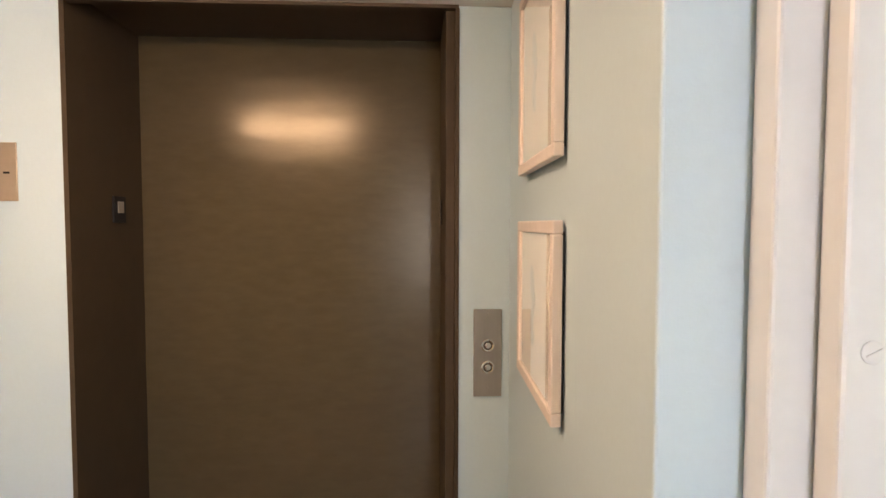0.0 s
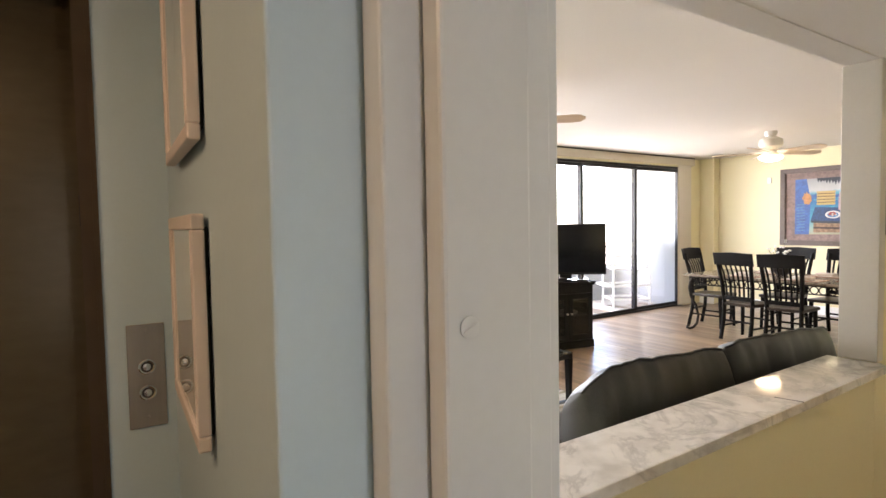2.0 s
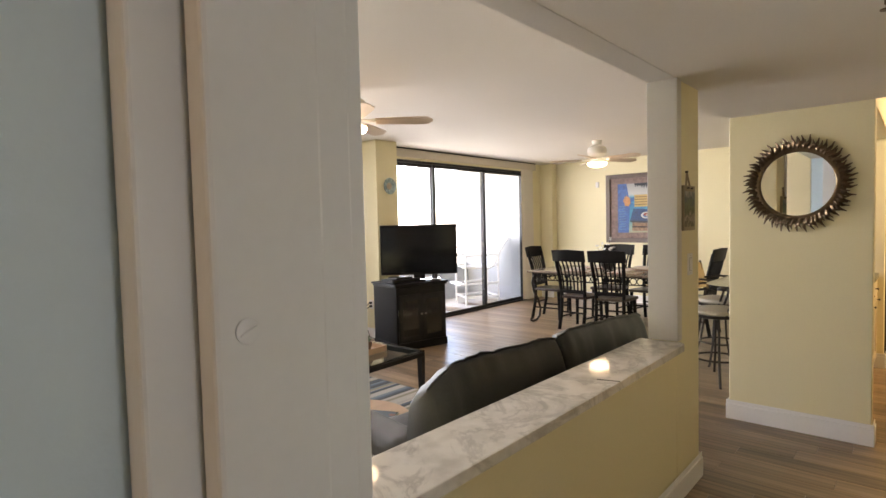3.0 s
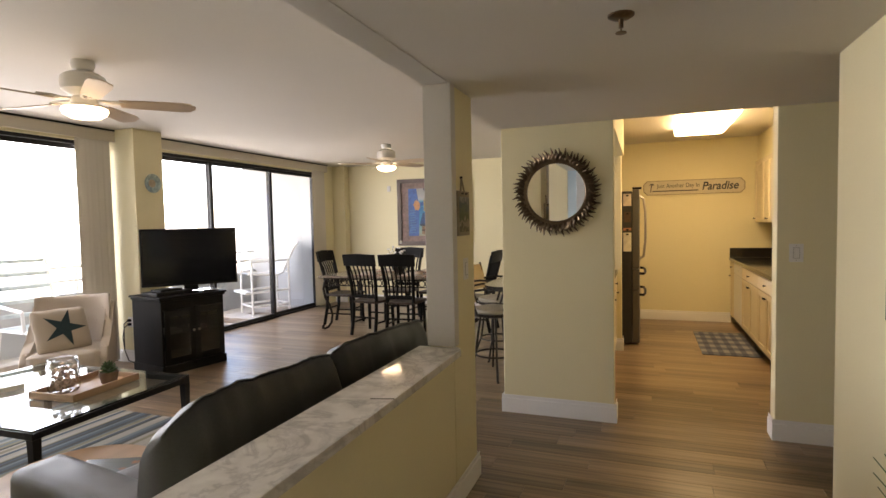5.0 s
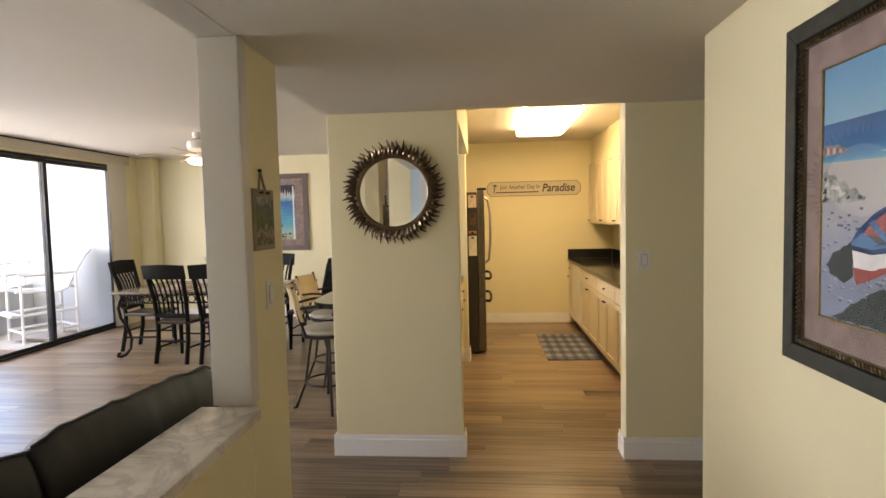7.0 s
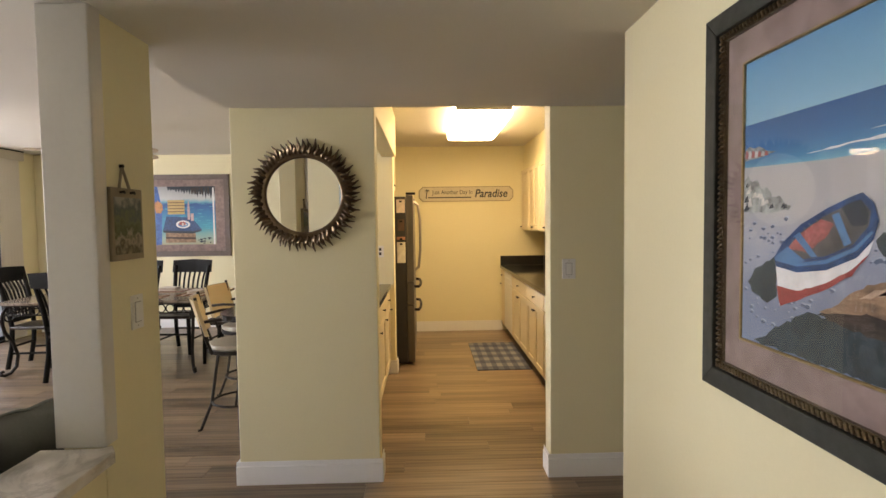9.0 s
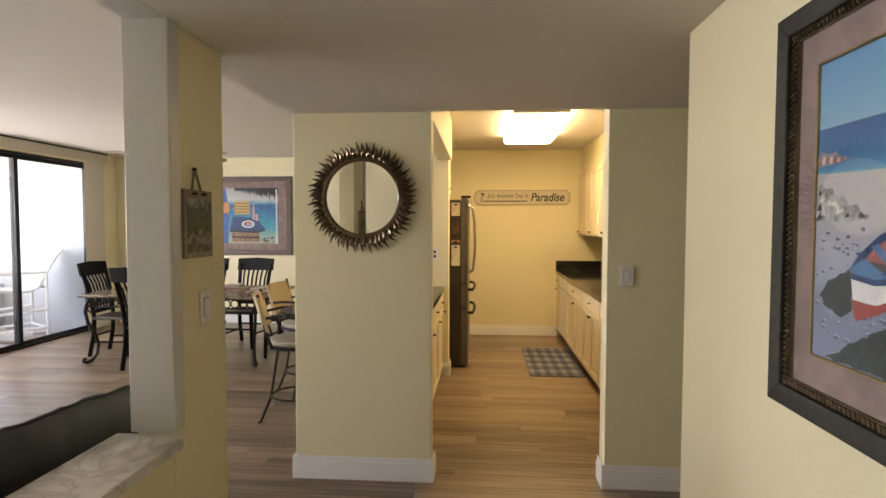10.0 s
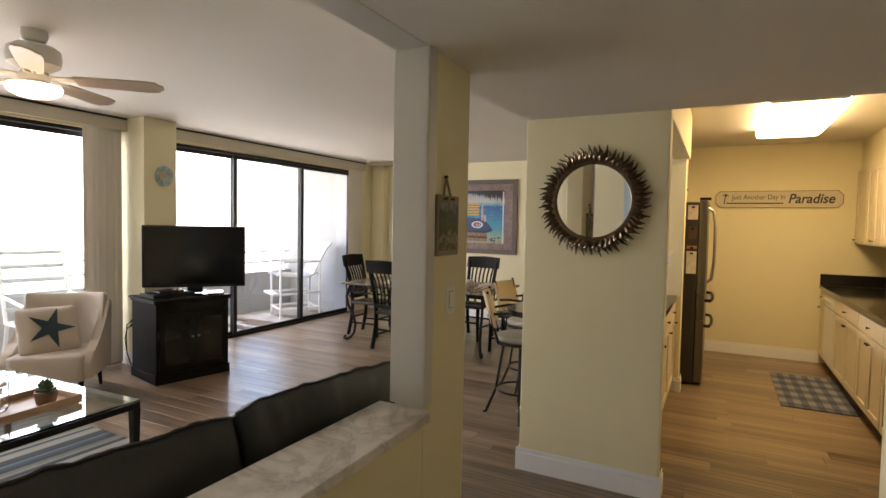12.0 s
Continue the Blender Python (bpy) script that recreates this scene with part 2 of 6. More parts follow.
FLOORWOOD_FAR = mat("wood_look_plank_far", (0.213, 0.152, 0.100), 0.30, grain=12, vary=0.78, bump=0.12, stretch=(4.5, 0.10, 1), large=2.6, random_by="island", vary_random=0.40, rough_vary=0.03, along=True)
GROUT = mat("dark_joint", (0.07, 0.05, 0.035), 0.9, grain=40, vary=0.1)
BOWL = glow("lit_frosted_bowl", (1.0, 0.76, 0.46), 1.5)
HALLGLOW = glow("lit_hall_diffuser", (1.0, 0.70, 0.42), 2.1)
DIFFUSER = glow("lit_acrylic_diffuser", (1.0, 0.75, 0.38), 1.8)

# ---- mesh tools ----


def abox(bm, x0, x1, y0, y1, z0, z1, bevel=0.0, m=None, segs=2):
    """Adds a box, with rounded edges where bevel is given."""
    r = bmesh.ops.create_cube(bm, size=1, matrix=Matrix.Translation(((x0 + x1) / 2, (y0 + y1) / 2, (z0 + z1) / 2)) @ Matrix.Diagonal((x1 - x0, y1 - y0, z1 - z0, 1)))
    vs = r["verts"]
    if bevel:
        es = list({e for v in vs for e in v.link_edges})
        r = bmesh.ops.bevel(bm, geom=es, offset=bevel, segments=segs, profile=0.5, affect="EDGES")
        vs = list({v for f in r["faces"] for v in f.verts} | {v for v in vs if v.is_valid})
    if m is not None:
        bmesh.ops.transform(bm, matrix=m, verts=[v for v in vs if v.is_valid])
    return bm


def tube(bm, pts, r, n=8, cap=True, r_end=None):
    """Adds a round bar along the points."""
    pts = [Vector(p) for p in pts]
    rings, side = [], None
    for i, p in enumerate(pts):
        d = (pts[min(i + 1, len(pts) - 1)] - pts[max(i - 1, 0)]).normalized()
        if side is None:
            side = d.orthogonal().normalized()
        side = (side - d * side.dot(d)).normalized()
        up = d.cross(side)
        k = i / max(1, len(pts) - 1)
        rad = r if r_end is None else r + (r_end - r) * k
        rings.append([bm.verts.new(p + (side * math.cos(a) + up * math.sin(a)) * rad) for a in [2 * math.pi * j / n for j in range(n)]])
    for a, b in zip(rings, rings[1:]):
        for j in range(n):
            bm.faces.new((a[j], a[(j + 1) % n], b[(j + 1) % n], b[j]))
    if cap:
        bm.faces.new(rings[0][::-1])
        bm.faces.new(rings[-1])
    return bm


def lathe(bm, profile, n=24, m=None):
    """Adds a turned body from (radius, height) pairs round z."""
    rings = []
    for r, z in profile:
        rings.append([bm.verts.new((r * math.cos(2 * math.pi * j / n), r * math.sin(2 * math.pi * j / n), z)) for j in range(n)] if r > 1e-5 else [bm.verts.new((0, 0, z))])
    for a, b in zip(rings, rings[1:]):
        for j in range(n):
            k = (j + 1) % n
            if len(a) == 1 and len(b) > 1:
                bm.faces.new((a[0], b[k], b[j]))
            elif len(b) == 1 and len(a) > 1:
                bm.faces.new((a[j], a[k], b[0]))
            elif len(a) > 1:
                bm.faces.new((a[j], a[k], b[k], b[j]))
    if len(rings[0]) > 1:
        bm.faces.new(rings[0][::-1])
    if len(rings[-1]) > 1:
        bm.faces.new(rings[-1])
    if m is not None:
        bmesh.ops.transform(bm, matrix=m, verts=[v for ring in rings for v in ring])
    return bm


def slab(bm, outline, z0, z1, m=None):
    """Adds a plate with the outline (x, y pairs) between two heights."""
    lo = [bm.verts.new((x, y, z0)) for x, y in outline]
    hi = [bm.verts.new((x, y, z1)) for x, y in outline]
    bm.faces.new(lo[::-1])
    bm.faces.new(hi)
    for i in range(len(lo)):
        j = (i + 1) % len(lo)
        bm.faces.new((lo[i], lo[j], hi[j], hi[i]))
    if m is not None:
        bmesh.ops.transform(bm, matrix=m, verts=lo + hi)
    return bm


def puff(bm, x0, x1, y0, y1, z0, z1, soft=0.35, n=10, m=None, dent=None):
    """Adds a stuffed cushion: a box blown up towards a rounded body, with gentle folds."""
    r = bmesh.ops.create_cube(bm, size=2)
    vs = r["verts"]
    es = list({e for v in vs for e in v.link_edges})
    bmesh.ops.subdivide_edges(bm, edges=es, cuts=n, use_grid_fill=True)
    vs = [v for v in bm.verts if v.tag is False]
    c = Vector(((x0 + x1) / 2, (y0 + y1) / 2, (z0 + z1) / 2))
    h = Vector(((x1 - x0) / 2, (y1 - y0) / 2, (z1 - z0) / 2))
    rad = soft * min(h) * 2
    for v in vs:
        p = Vector((v.co.x * h.x, v.co.y * h.y, v.co.z * h.z))
        q = Vector([max(-(h[k] - rad / 2), min(h[k] - rad / 2, p[k])) for k in range(3)])
        d = p - q
        if d.length > 1e-6:
            p = q + d.normalized() * rad / 2
        w = noise.noise((p + c) * 7) * 0.008 + noise.noise((p + c) * 19) * 0.003
        p += p.normalized() * w
        v.co = p + c
        v.tag = True
    if m is not None:
        bmesh.ops.transform(bm, matrix=m, verts=vs)
    return bm


def finish(name, bm, material, smooth=None):
    bmesh.ops.recalc_face_normals(bm, faces=bm.faces)
    if smooth is not None:
        for f in bm.faces:
            f.smooth = True
        areas = [f.calc_area() for f in bm.faces]
        bm.faces.index_update()
        for e in bm.edges:
            if len(e.link_faces) != 2:
                continue
            a, (p, q) = e.calc_face_angle(0.0), sorted(areas[f.index] for f in e.link_faces)
            # flat faces stay flat beside their rounded edges
            e.smooth = not (a > radians(smooth) or (smooth < 90 and a > 0.17 and q > 6 * p))
    me = bpy.data.meshes.new(name)
    bm.to_mesh(me)
    bm.free()
    me.materials.append(material)
    return me


def part(name, bm, material, parent, label="", smooth=35):
    ob = new(name, finish(name, bm, material, smooth))
    ob.parent = parent
    return tagged(ob, label)


def thing(name, m, label, category, group=""):
    ob = new(name)
    ob.empty_display_size = 0.1
    ob.matrix_world = m
    return tagged(ob, label, category, group)


def solid(name, bm, material, label="", category="", kind="", group="", smooth=35):
    return tagged(new(name, finish(name, bm, material, smooth)), label, category, group, kind)


def wall(name, boxes, material, label="painted plaster wall", bevel=0.004):
    bm = bmesh.new()
    for b in boxes:
        abox(bm, *b, bevel=bevel, segs=1)
    return solid(name, bm, material, label, "wall", "structure")


def arc(cx, cy, r, a0, a1, n=12):
    return [(cx + r * math.cos(radians(a0 + (a1 - a0) * i / n)), cy + r * math.sin(radians(a0 + (a1 - a0) * i / n))) for i in range(n + 1)]

# ---- large structure ----
LOW, HIGH = 2.188, 2.57
wall("wall_mirror", [(6.79, 6.92, 0.692, 1.513, 0, 2.56)], YELLOW, "pale yellow wall stub between kitchen and dining area")
wall("wall_kitchen_entry", [(6.79, 6.92, -3.0, -0.32, 0, 2.56)], YELLOW, "pale yellow wall beside the kitchen opening")
# doorway from x 1.9 to 3.3 opens to the added room
wall("wall_picture", [(-0.12, 1.9, -0.44, -0.31, 0, LOW), (3.3, 5.58, -0.44, -0.31, 0, LOW), (1.9, 3.3, -0.44, -0.31, 2.06, LOW)], YELLOW, "pale yellow hall wall with a framed boat picture")
# unseen room with a window, made up to send cool daylight into the hall
wall("wall_added_room", [(0.5, 0.6, -2.9, -0.44, 0, 2.5), (4.2, 4.3, -2.9, -0.44, 0, 2.5), (0.5, 2.8, -3.0, -2.9, 0, 2.5), (3.3, 4.3, -3.0, -2.9, 0, 2.5),
                        (2.8, 3.3, -3.0, -2.9, 0, 0.85), (2.8, 3.3, -3.0, -2.9, 1.75, 2.5)], WHITE, "plain white wall of an unseen room added to let in daylight")
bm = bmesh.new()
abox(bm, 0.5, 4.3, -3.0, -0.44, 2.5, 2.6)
solid("ceiling_added_room", bm, CEIL, "plain white ceiling of the unseen added room", "ceiling", "structure")
wall("wall_corridor", [(5.41, 5.58, -3.0, -0.44, 0, LOW), (5.41, 6.92, -3.12, -3.0, 0, LOW)], YELLOW, "pale yellow wall of the side corridor")
wall("wall_kitchen_right", [(6.92, 11.3, -1.37, -1.25, 0, 2.6)], YELLOW, "yellow kitchen wall behind the sink counter")
wall("wall_kitchen_back", [(11.15, 11.3, -1.25, 1.4, 0, 2.6)], YELLOW, "yellow kitchen end wall")
wall("wall_kitchen_dining", [(9.05, 9.2, 0.73, 1.4, 0, 2.57), (9.05, 11.77, 1.4, 1.53, 0, 2.57)], YELLOW, "yellow wall between the fridge and the dining area")
wall("wall_pass_through_header", [(6.92, 9.05, 0.70, 0.84, 2.18, 2.57)], YELLOW, "yellow header over the kitchen pass-through")
wall("wall_east", [(11.77, 11.9, 1.4, 6.2, 0, 2.6), (11.60, 11.77, 5.78, 6.04, 0, 2.57)], YELLOW, "pale yellow dining wall with a corner pilaster")
wall("wall_living_west", [(2.74, 2.86, 1.532, 6.2, 0, 2.6)], YELLOW, "pale yellow living room wall")
wall("wall_north", [(2.74, 3.4, 6.04, 6.2, 0, 2.57), (7.06, 7.5, 6.04, 6.2, 0, 2.57), (7.055, 7.425, 5.66, 6.04, 0, 2.57), (11.1, 11.77, 6.04, 6.2, 0, 2.57),
                    (3.4, 7.06, 6.04, 6.2, 2.42, 2.57), (7.5, 11.1, 6.04, 6.2, 2.42, 2.57)], YELLOW, "yellow window wall with a square column")
wall("wall_half", [(2.86, 5.335, 1.404, 1.532, 0, 0.806), (5.335, 5.70, 1.404, 1.532, 0, 2.21)], YELLOW, "yellow half wall ending in a full-height post")
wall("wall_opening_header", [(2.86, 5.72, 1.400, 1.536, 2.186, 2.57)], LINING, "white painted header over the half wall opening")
bm = slab(bmesh.new(), [(2.552, 0.972), (2.908, 0.972), (2.908, 1.402), (2.858, 1.402), (2.858, 1.53), (2.738, 1.53), (2.738, 2.108), (2.592, 2.108)], 0, LOW)
bmesh.ops.bevel(bm, geom=[e for e in bm.edges if abs(e.verts[0].co.z - e.verts[1].co.z) > 1 and e.verts[0].co.x < 2.56], offset=0.004, segments=2, affect="EDGES", profile=0.5)
solid("wall_vestibule", bm, PALE, "pale blue-grey vestibule wall", "wall", "structure")
wall("wall_elevator", [(-0.12, 1.240, 2.11, 2.7, 0, LOW), (2.423, 2.74, 2.11, 2.7, 0, LOW), (1.240, 2.423, 2.11, 2.7, 2.232, 2.5)], PALE, "pale blue-grey wall round the elevator")
wall("wall_west", [(-0.24, -0.12, -0.44, 2.5, 0, LOW)], PALE, "plain pale wall closing the hall")

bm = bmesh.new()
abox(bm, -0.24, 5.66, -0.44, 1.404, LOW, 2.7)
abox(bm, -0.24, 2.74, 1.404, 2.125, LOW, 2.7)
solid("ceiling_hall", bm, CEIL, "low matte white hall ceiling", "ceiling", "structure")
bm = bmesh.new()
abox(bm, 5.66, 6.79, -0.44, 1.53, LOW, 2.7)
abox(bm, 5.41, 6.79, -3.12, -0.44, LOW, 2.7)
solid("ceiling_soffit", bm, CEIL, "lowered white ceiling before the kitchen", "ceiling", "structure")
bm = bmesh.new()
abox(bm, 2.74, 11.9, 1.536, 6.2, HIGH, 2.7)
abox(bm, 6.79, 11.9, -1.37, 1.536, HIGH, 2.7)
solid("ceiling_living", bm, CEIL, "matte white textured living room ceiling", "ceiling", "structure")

# entry casing on the pillar, in steps
bm = bmesh.new()
abox(bm, 2.648, 2.870, 0.931, 0.971, 0, LOW, 0.004)
abox(bm, 2.694, 2.808, 0.8975, 0.931, 0, LOW, 0.005)
abox(bm, 2.872, 2.914, 0.962, 1.402, 0, LOW, 0.004)
solid("trim_entry_casing", bm, PILLAR, "grey-white gloss painted stepped entry casing", "trim", "structure")
bm = bmesh.new()
lathe(bm, [(0.0, 0.0016), (0.0095, 0.0016), (0.0115, 0.0008), (0.0115, 0.0)], 24, pose(2.7235, 0.8970, 1.394, 90, 0, 0))
abox(bm, -0.0085, 0.0085, -0.0008, 0.0008, 0, 0.003, m=pose(2.7235, 0.8970, 1.394, 90, 0, 0) @ pose(0, 0, 0, 0, 0, 25))
solid("painted_plug", bm, PILLAR, "round painted-over screw plug on the casing", "plug")

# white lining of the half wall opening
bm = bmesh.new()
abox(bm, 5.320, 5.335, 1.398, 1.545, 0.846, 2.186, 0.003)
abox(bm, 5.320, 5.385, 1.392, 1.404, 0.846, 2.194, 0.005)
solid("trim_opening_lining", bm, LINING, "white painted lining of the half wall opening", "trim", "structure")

lg = thing("marble_ledge", pose(0, 0, 0), "white grey-veined marble ledge on the half wall", "ledge")
for out in ([(2.918, 1.59), (4.4295, 1.59), (4.5025, 1.343), (2.918, 1.335)], [(4.4305, 1.59), (5.318, 1.59), (5.318, 1.41), (5.345, 1.388), (5.298, 1.353), (4.5035, 1.343)]):
    bm = slab(bmesh.new(), out, 0.808, 0.844)
    bmesh.ops.bevel(bm, geom=list(bm.edges), offset=0.003, segments=2, affect="EDGES", profile=0.5)
    part("slab", bm, MARBLE, lg)
bm = bmesh.new()
slab(bm, [(4.478, 1.43), (4.493, 1.367), (4.5035, 1.343), (4.509, 1.346), (4.498, 1.380), (4.485, 1.429)], 0.842, 0.8445)
part("chip", bm, FRIDGE_SIDE, lg, "dark chip at the joint")


def baseboard(name, runs, label="white moulded baseboard"):
    """Runs of (x0, x1, y0, y1): a tall board with a thinner lip on top."""
    bm = bmesh.new()
    for x0, x1, y0, y1 in runs:
        abox(bm, x0, x1, y0, y1, 0, 0.112, 0.002, segs=1)
        ix, iy = (0.005, 0.0) if x1 - x0 < y1 - y0 else (0.0, 0.005)
        abox(bm, x0 + ix, x1 - ix, y0 + iy, y1 - iy, 0.112, 0.140, 0.004, segs=2)
    return solid(name, bm, WHITE, label, "baseboard", "structure")


baseboard("baseboard_mirror_wall", [(6.770, 6.788, 0.674, 1.531), (6.79, 6.922, 0.674, 0.690), (6.79, 6.922, 1.515, 1.531)])
baseboard("baseboard_kitchen_entry", [(6.772, 6.788, -2.9, -0.302), (6.79, 6.922, -0.318, -0.302)])
baseboard("baseboard_half_wall", [(2.92, 5.718, 1.386, 1.402), (5.702, 5.718, 1.404, 1.548), (2.92, 5.70, 1.534, 1.55)])
baseboard("baseboard_kitchen_back", [(11.132, 11.148, -0.64, 1.38)])
baseboard("baseboard_fridge_stub", [(9.032, 9.048, 0.714, 1.39), (9.05, 9.2, 0.712, 0.728)])
baseboard("baseboard_dining", [(11.752, 11.768, 1.55, 5.76), (9.2, 11.75, 1.532, 1.548), (11.582, 11.598, 5.764, 6.03)])
baseboard("baseboard_north", [(7.037, 7.053, 5.644, 6.03), (7.055, 7.425, 5.642, 5.658)])
baseboard("baseboard_living_west", [(2.862, 2.878, 1.55, 6.03)])
baseboard("baseboard_picture_wall", [(-0.1, 1.88, -0.308, -0.292), (3.32, 5.596, -0.308, -0.292), (5.582, 5.598, -2.9, -0.31)])

# ---- balcony and outside ----
bm = bmesh.new()
abox(bm, 2.7, 11.3, 6.2, 7.75, -0.2, -0.02)
solid("balcony_floor", bm, CONCRETE, "pale concrete balcony floor", "floor", "structure")
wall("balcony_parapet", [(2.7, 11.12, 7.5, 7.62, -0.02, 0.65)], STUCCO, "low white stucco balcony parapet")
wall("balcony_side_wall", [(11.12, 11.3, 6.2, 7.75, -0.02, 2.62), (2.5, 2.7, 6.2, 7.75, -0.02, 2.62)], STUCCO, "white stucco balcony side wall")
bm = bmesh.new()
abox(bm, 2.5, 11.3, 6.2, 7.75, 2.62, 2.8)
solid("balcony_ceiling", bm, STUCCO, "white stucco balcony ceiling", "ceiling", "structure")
rail = thing("balcony_railing", pose(0, 7.56, 0), "grey metal two-bar balcony railing on the parapet", "railing")
for z in (0.82, 1.0):
    part("bar", tube(bmesh.new(), [(2.7, 0, z), (11.12, 0, z)], 0.02, 8), PLASTIC, rail)
for i in range(8):
    part("post", tube(bmesh.new(), [(3.2 + i * 1.12, 0, 0.65), (3.2 + i * 1.12, 0, 1.0)], 0.018, 8), PLASTIC, rail)
# ground out of view, pale so that it reflects daylight up to the ceilings
bm = bmesh.new()
bmesh.ops.create_grid(bm, x_segments=2, y_segments=2, size=3000, matrix=Matrix.Translation((0, 0, -22)))
solid("ground", bm, mat("pale_beach_sand", (0.48, 0.45, 0.38), 0.8, grain=0.05, vary=0.15, bump=0.2), "unseen sunlit beach sand reaching the horizon, kept pale to bounce light indoors", "ground", "structure")


def slider(name, x0, x1, mullions):
    """A wall of sliding glass doors with dark frames: x of the meeting stiles between the panels."""
    win = tagged(thing(name, pose(0, 0, 0), "dark-framed sliding glass doors to the balcony", "sliding door"), kind="structure")
    bm = bmesh.new()
    abox(bm, x0, x1, 6.06, 6.18, 0.0, 0.022, 0.003)
    abox(bm, x0, x1, 6.06, 6.18, 2.385, 2.42, 0.003)
    abox(bm, x0, x0 + 0.04, 6.06, 6.18, 0.022, 2.385, 0.003)
    abox(bm, x1 - 0.04, x1, 6.06, 6.18, 0.022, 2.385, 0.003)
    part("window_frame", bm, DARKFRAME, win)
    xs = [x0 + 0.02] + list(mullions) + [x1 - 0.02]
    for i, (a, b) in enumerate(zip(xs, xs[1:])):
        y = 6.085 if i % 2 else 6.125
        bm = bmesh.new()
        for c in (a, b):
            abox(bm, c - 0.028, c + 0.028, y - 0.017, y + 0.017, 0.026, 2.383, 0.003)
        abox(bm, a + 0.028, b - 0.028, y - 0.017, y + 0.017, 0.026, 0.07, 0.003)
        abox(bm, a + 0.028, b - 0.028, y - 0.017, y + 0.017, 2.335, 2.383, 0.003)
        sash = part("sash", bm, DARKFRAME, win)
        bm = bmesh.new()
        abox(bm, a + 0.028, b - 0.028, y - 0.003, y + 0.003, 0.07, 2.335)
        pane = part("pane", bm, GLASS, sash, "clear glass")
        pane.visible_shadow = False
        bm = bmesh.new()
        if i:
            abox(bm, a - 0.012, a + 0.012, y - 0.04, y - 0.017, 0.95, 1.15, 0.005)
            part("door_handle", bm, DARKFRAME, sash)
    return win


slider("window_1", 7.5, 11.1, [8.58, 9.84])
slider("window_2", 3.4, 7.06, [4.62, 5.84])

for nm, x0, x1 in (("valance", 7.47, 11.27), ("valance", 3.3, 7.11)):
    v = thing(nm, pose(0, 0, 0), "beige fabric-wrapped blind valance over the sliding doors", "valance")
    bm = bmesh.new()
    abox(bm, x0, x1, 5.93, 5.945, 2.435, 2.55, 0.003)
    abox(bm, x0, x0 + 0.012, 5.945, 6.035, 2.435, 2.55)
    abox(bm, x1 - 0.012, x1, 5.945, 6.035, 2.435, 2.55)
    part("board", bm, VALANCE, v)
    bm = bmesh.new()
    abox(bm, x0, x1, 5.925, 6.035, 2.552, 2.568, 0.003)
    part("top_rail", bm, DARKFRAME, v, "dark top rail")


def blinds(x0, x1, n, label):
    b = thing("vertical_blind", pose(0, 0, 0), label, "blind")
    for i in range(n):
        x = x0 + (x1 - x0) * (i + 0.5) / n
        bm = bmesh.new()
        slab(bm, [(-0.044, -0.001), (-0.02, 0.006), (0.0, 0.008), (0.02, 0.006), (0.044, -0.001), (0.02, 0.004), (0.0, 0.006), (-0.02, 0.004)], 0.03, 2.45)
        o = part("slat", bm, CURTAIN, b, smooth=60)
        o.matrix_basis = pose(x, 5.985, 0, 0, 0, -16 + 6 * math.sin(i * 2.3))
    return b


blinds(6.68, 6.99, 13, "stacked grey fabric vertical blind beside the column")
blinds(10.90, 11.19, 14, "stacked grey fabric vertical blind in the dining corner")

# ---- elevator ----
el = thing("elevator_door", pose(0, 0, 0), "closed brown bronze-painted elevator door in its frame", "elevator door")
bm = bmesh.new()
abox(bm, 1.24, 2.40, 2.535, 2.575, -0.004, 2.228)
part("door_panel", bm, BRONZE, el)
bm = bmesh.new()
abox(bm, 1.232, 1.247, 2.103, 2.535, 0, 2.22)
part("jamb", bm, BRONZETRIM, el)
bm = bmesh.new()
abox(bm, 2.418, 2.430, 2.103, 2.13, 0, 2.178)
abox(bm, 2.390, 2.430, 2.13, 2.535, 0, 2.22)
part("jamb", bm, BRONZETRIM, el)
bm = bmesh.new()
abox(bm, 1.245, 2.428, 2.13, 2.57, 2.220, 2.232)
abox(bm, 1.245, 2.428, 2.103, 2.13, 2.178, 2.226)
part("head", bm, BRONZETRIM, el)
bm = bmesh.new()
abox(bm, 1.247, 1.255, 2.33, 2.405, 1.515, 1.608, 0.002)
ind = part("floor_indicator", bm, BLACKM, el, "small black indicator plate")
bm = bmesh.new()
abox(bm, 1.255, 1.259, 2.35, 2.385, 1.55, 1.59, 0.001)
part("display", bm, STEEL, ind)
bm = bmesh.new()
abox(bm, 2.385, 2.390, 2.36, 2.42, 1.51, 1.60, 0.001)
part("strike_plate", bm, BLACKM, el)

cp = thing("call_panel", pose(2.523, 2.11, 1.103), "brushed steel elevator call panel with two buttons", "call panel")
bm = bmesh.new()
abox(bm, -0.045, 0.045, -0.006, 0, -0.14, 0.14, 0.0015)
part("plate", bm, STEEL, cp)
for z in (0.025, -0.045):
    btn = part("button", lathe(bmesh.new(), [(0.021, 0), (0.021, 0.004), (0.018, 0.0065), (0.0145, 0.005), (0.0135, 0.002), (0, 0.002)], 20, pose(0, -0.006, z, 90, 0, 0)), CHROME, cp, "chrome ring")
    # dark disc gives the shade between ring and push face
    part("button_shadow_gap", lathe(bmesh.new(), [(0.0135, 0), (0.0135, 0.0034), (0, 0.0034)], 20, pose(0, -0.006, z, 90, 0, 0)), FRIDGE_SIDE, btn, "dark disc painting the shaded gap in the ring")
    part("button_face", lathe(bmesh.new(), [(0.0095, 0), (0.0095, 0.0055), (0, 0.0065)], 20, pose(0, -0.006, z, 90, 0, 0)), CHROME, btn, "steel push face")
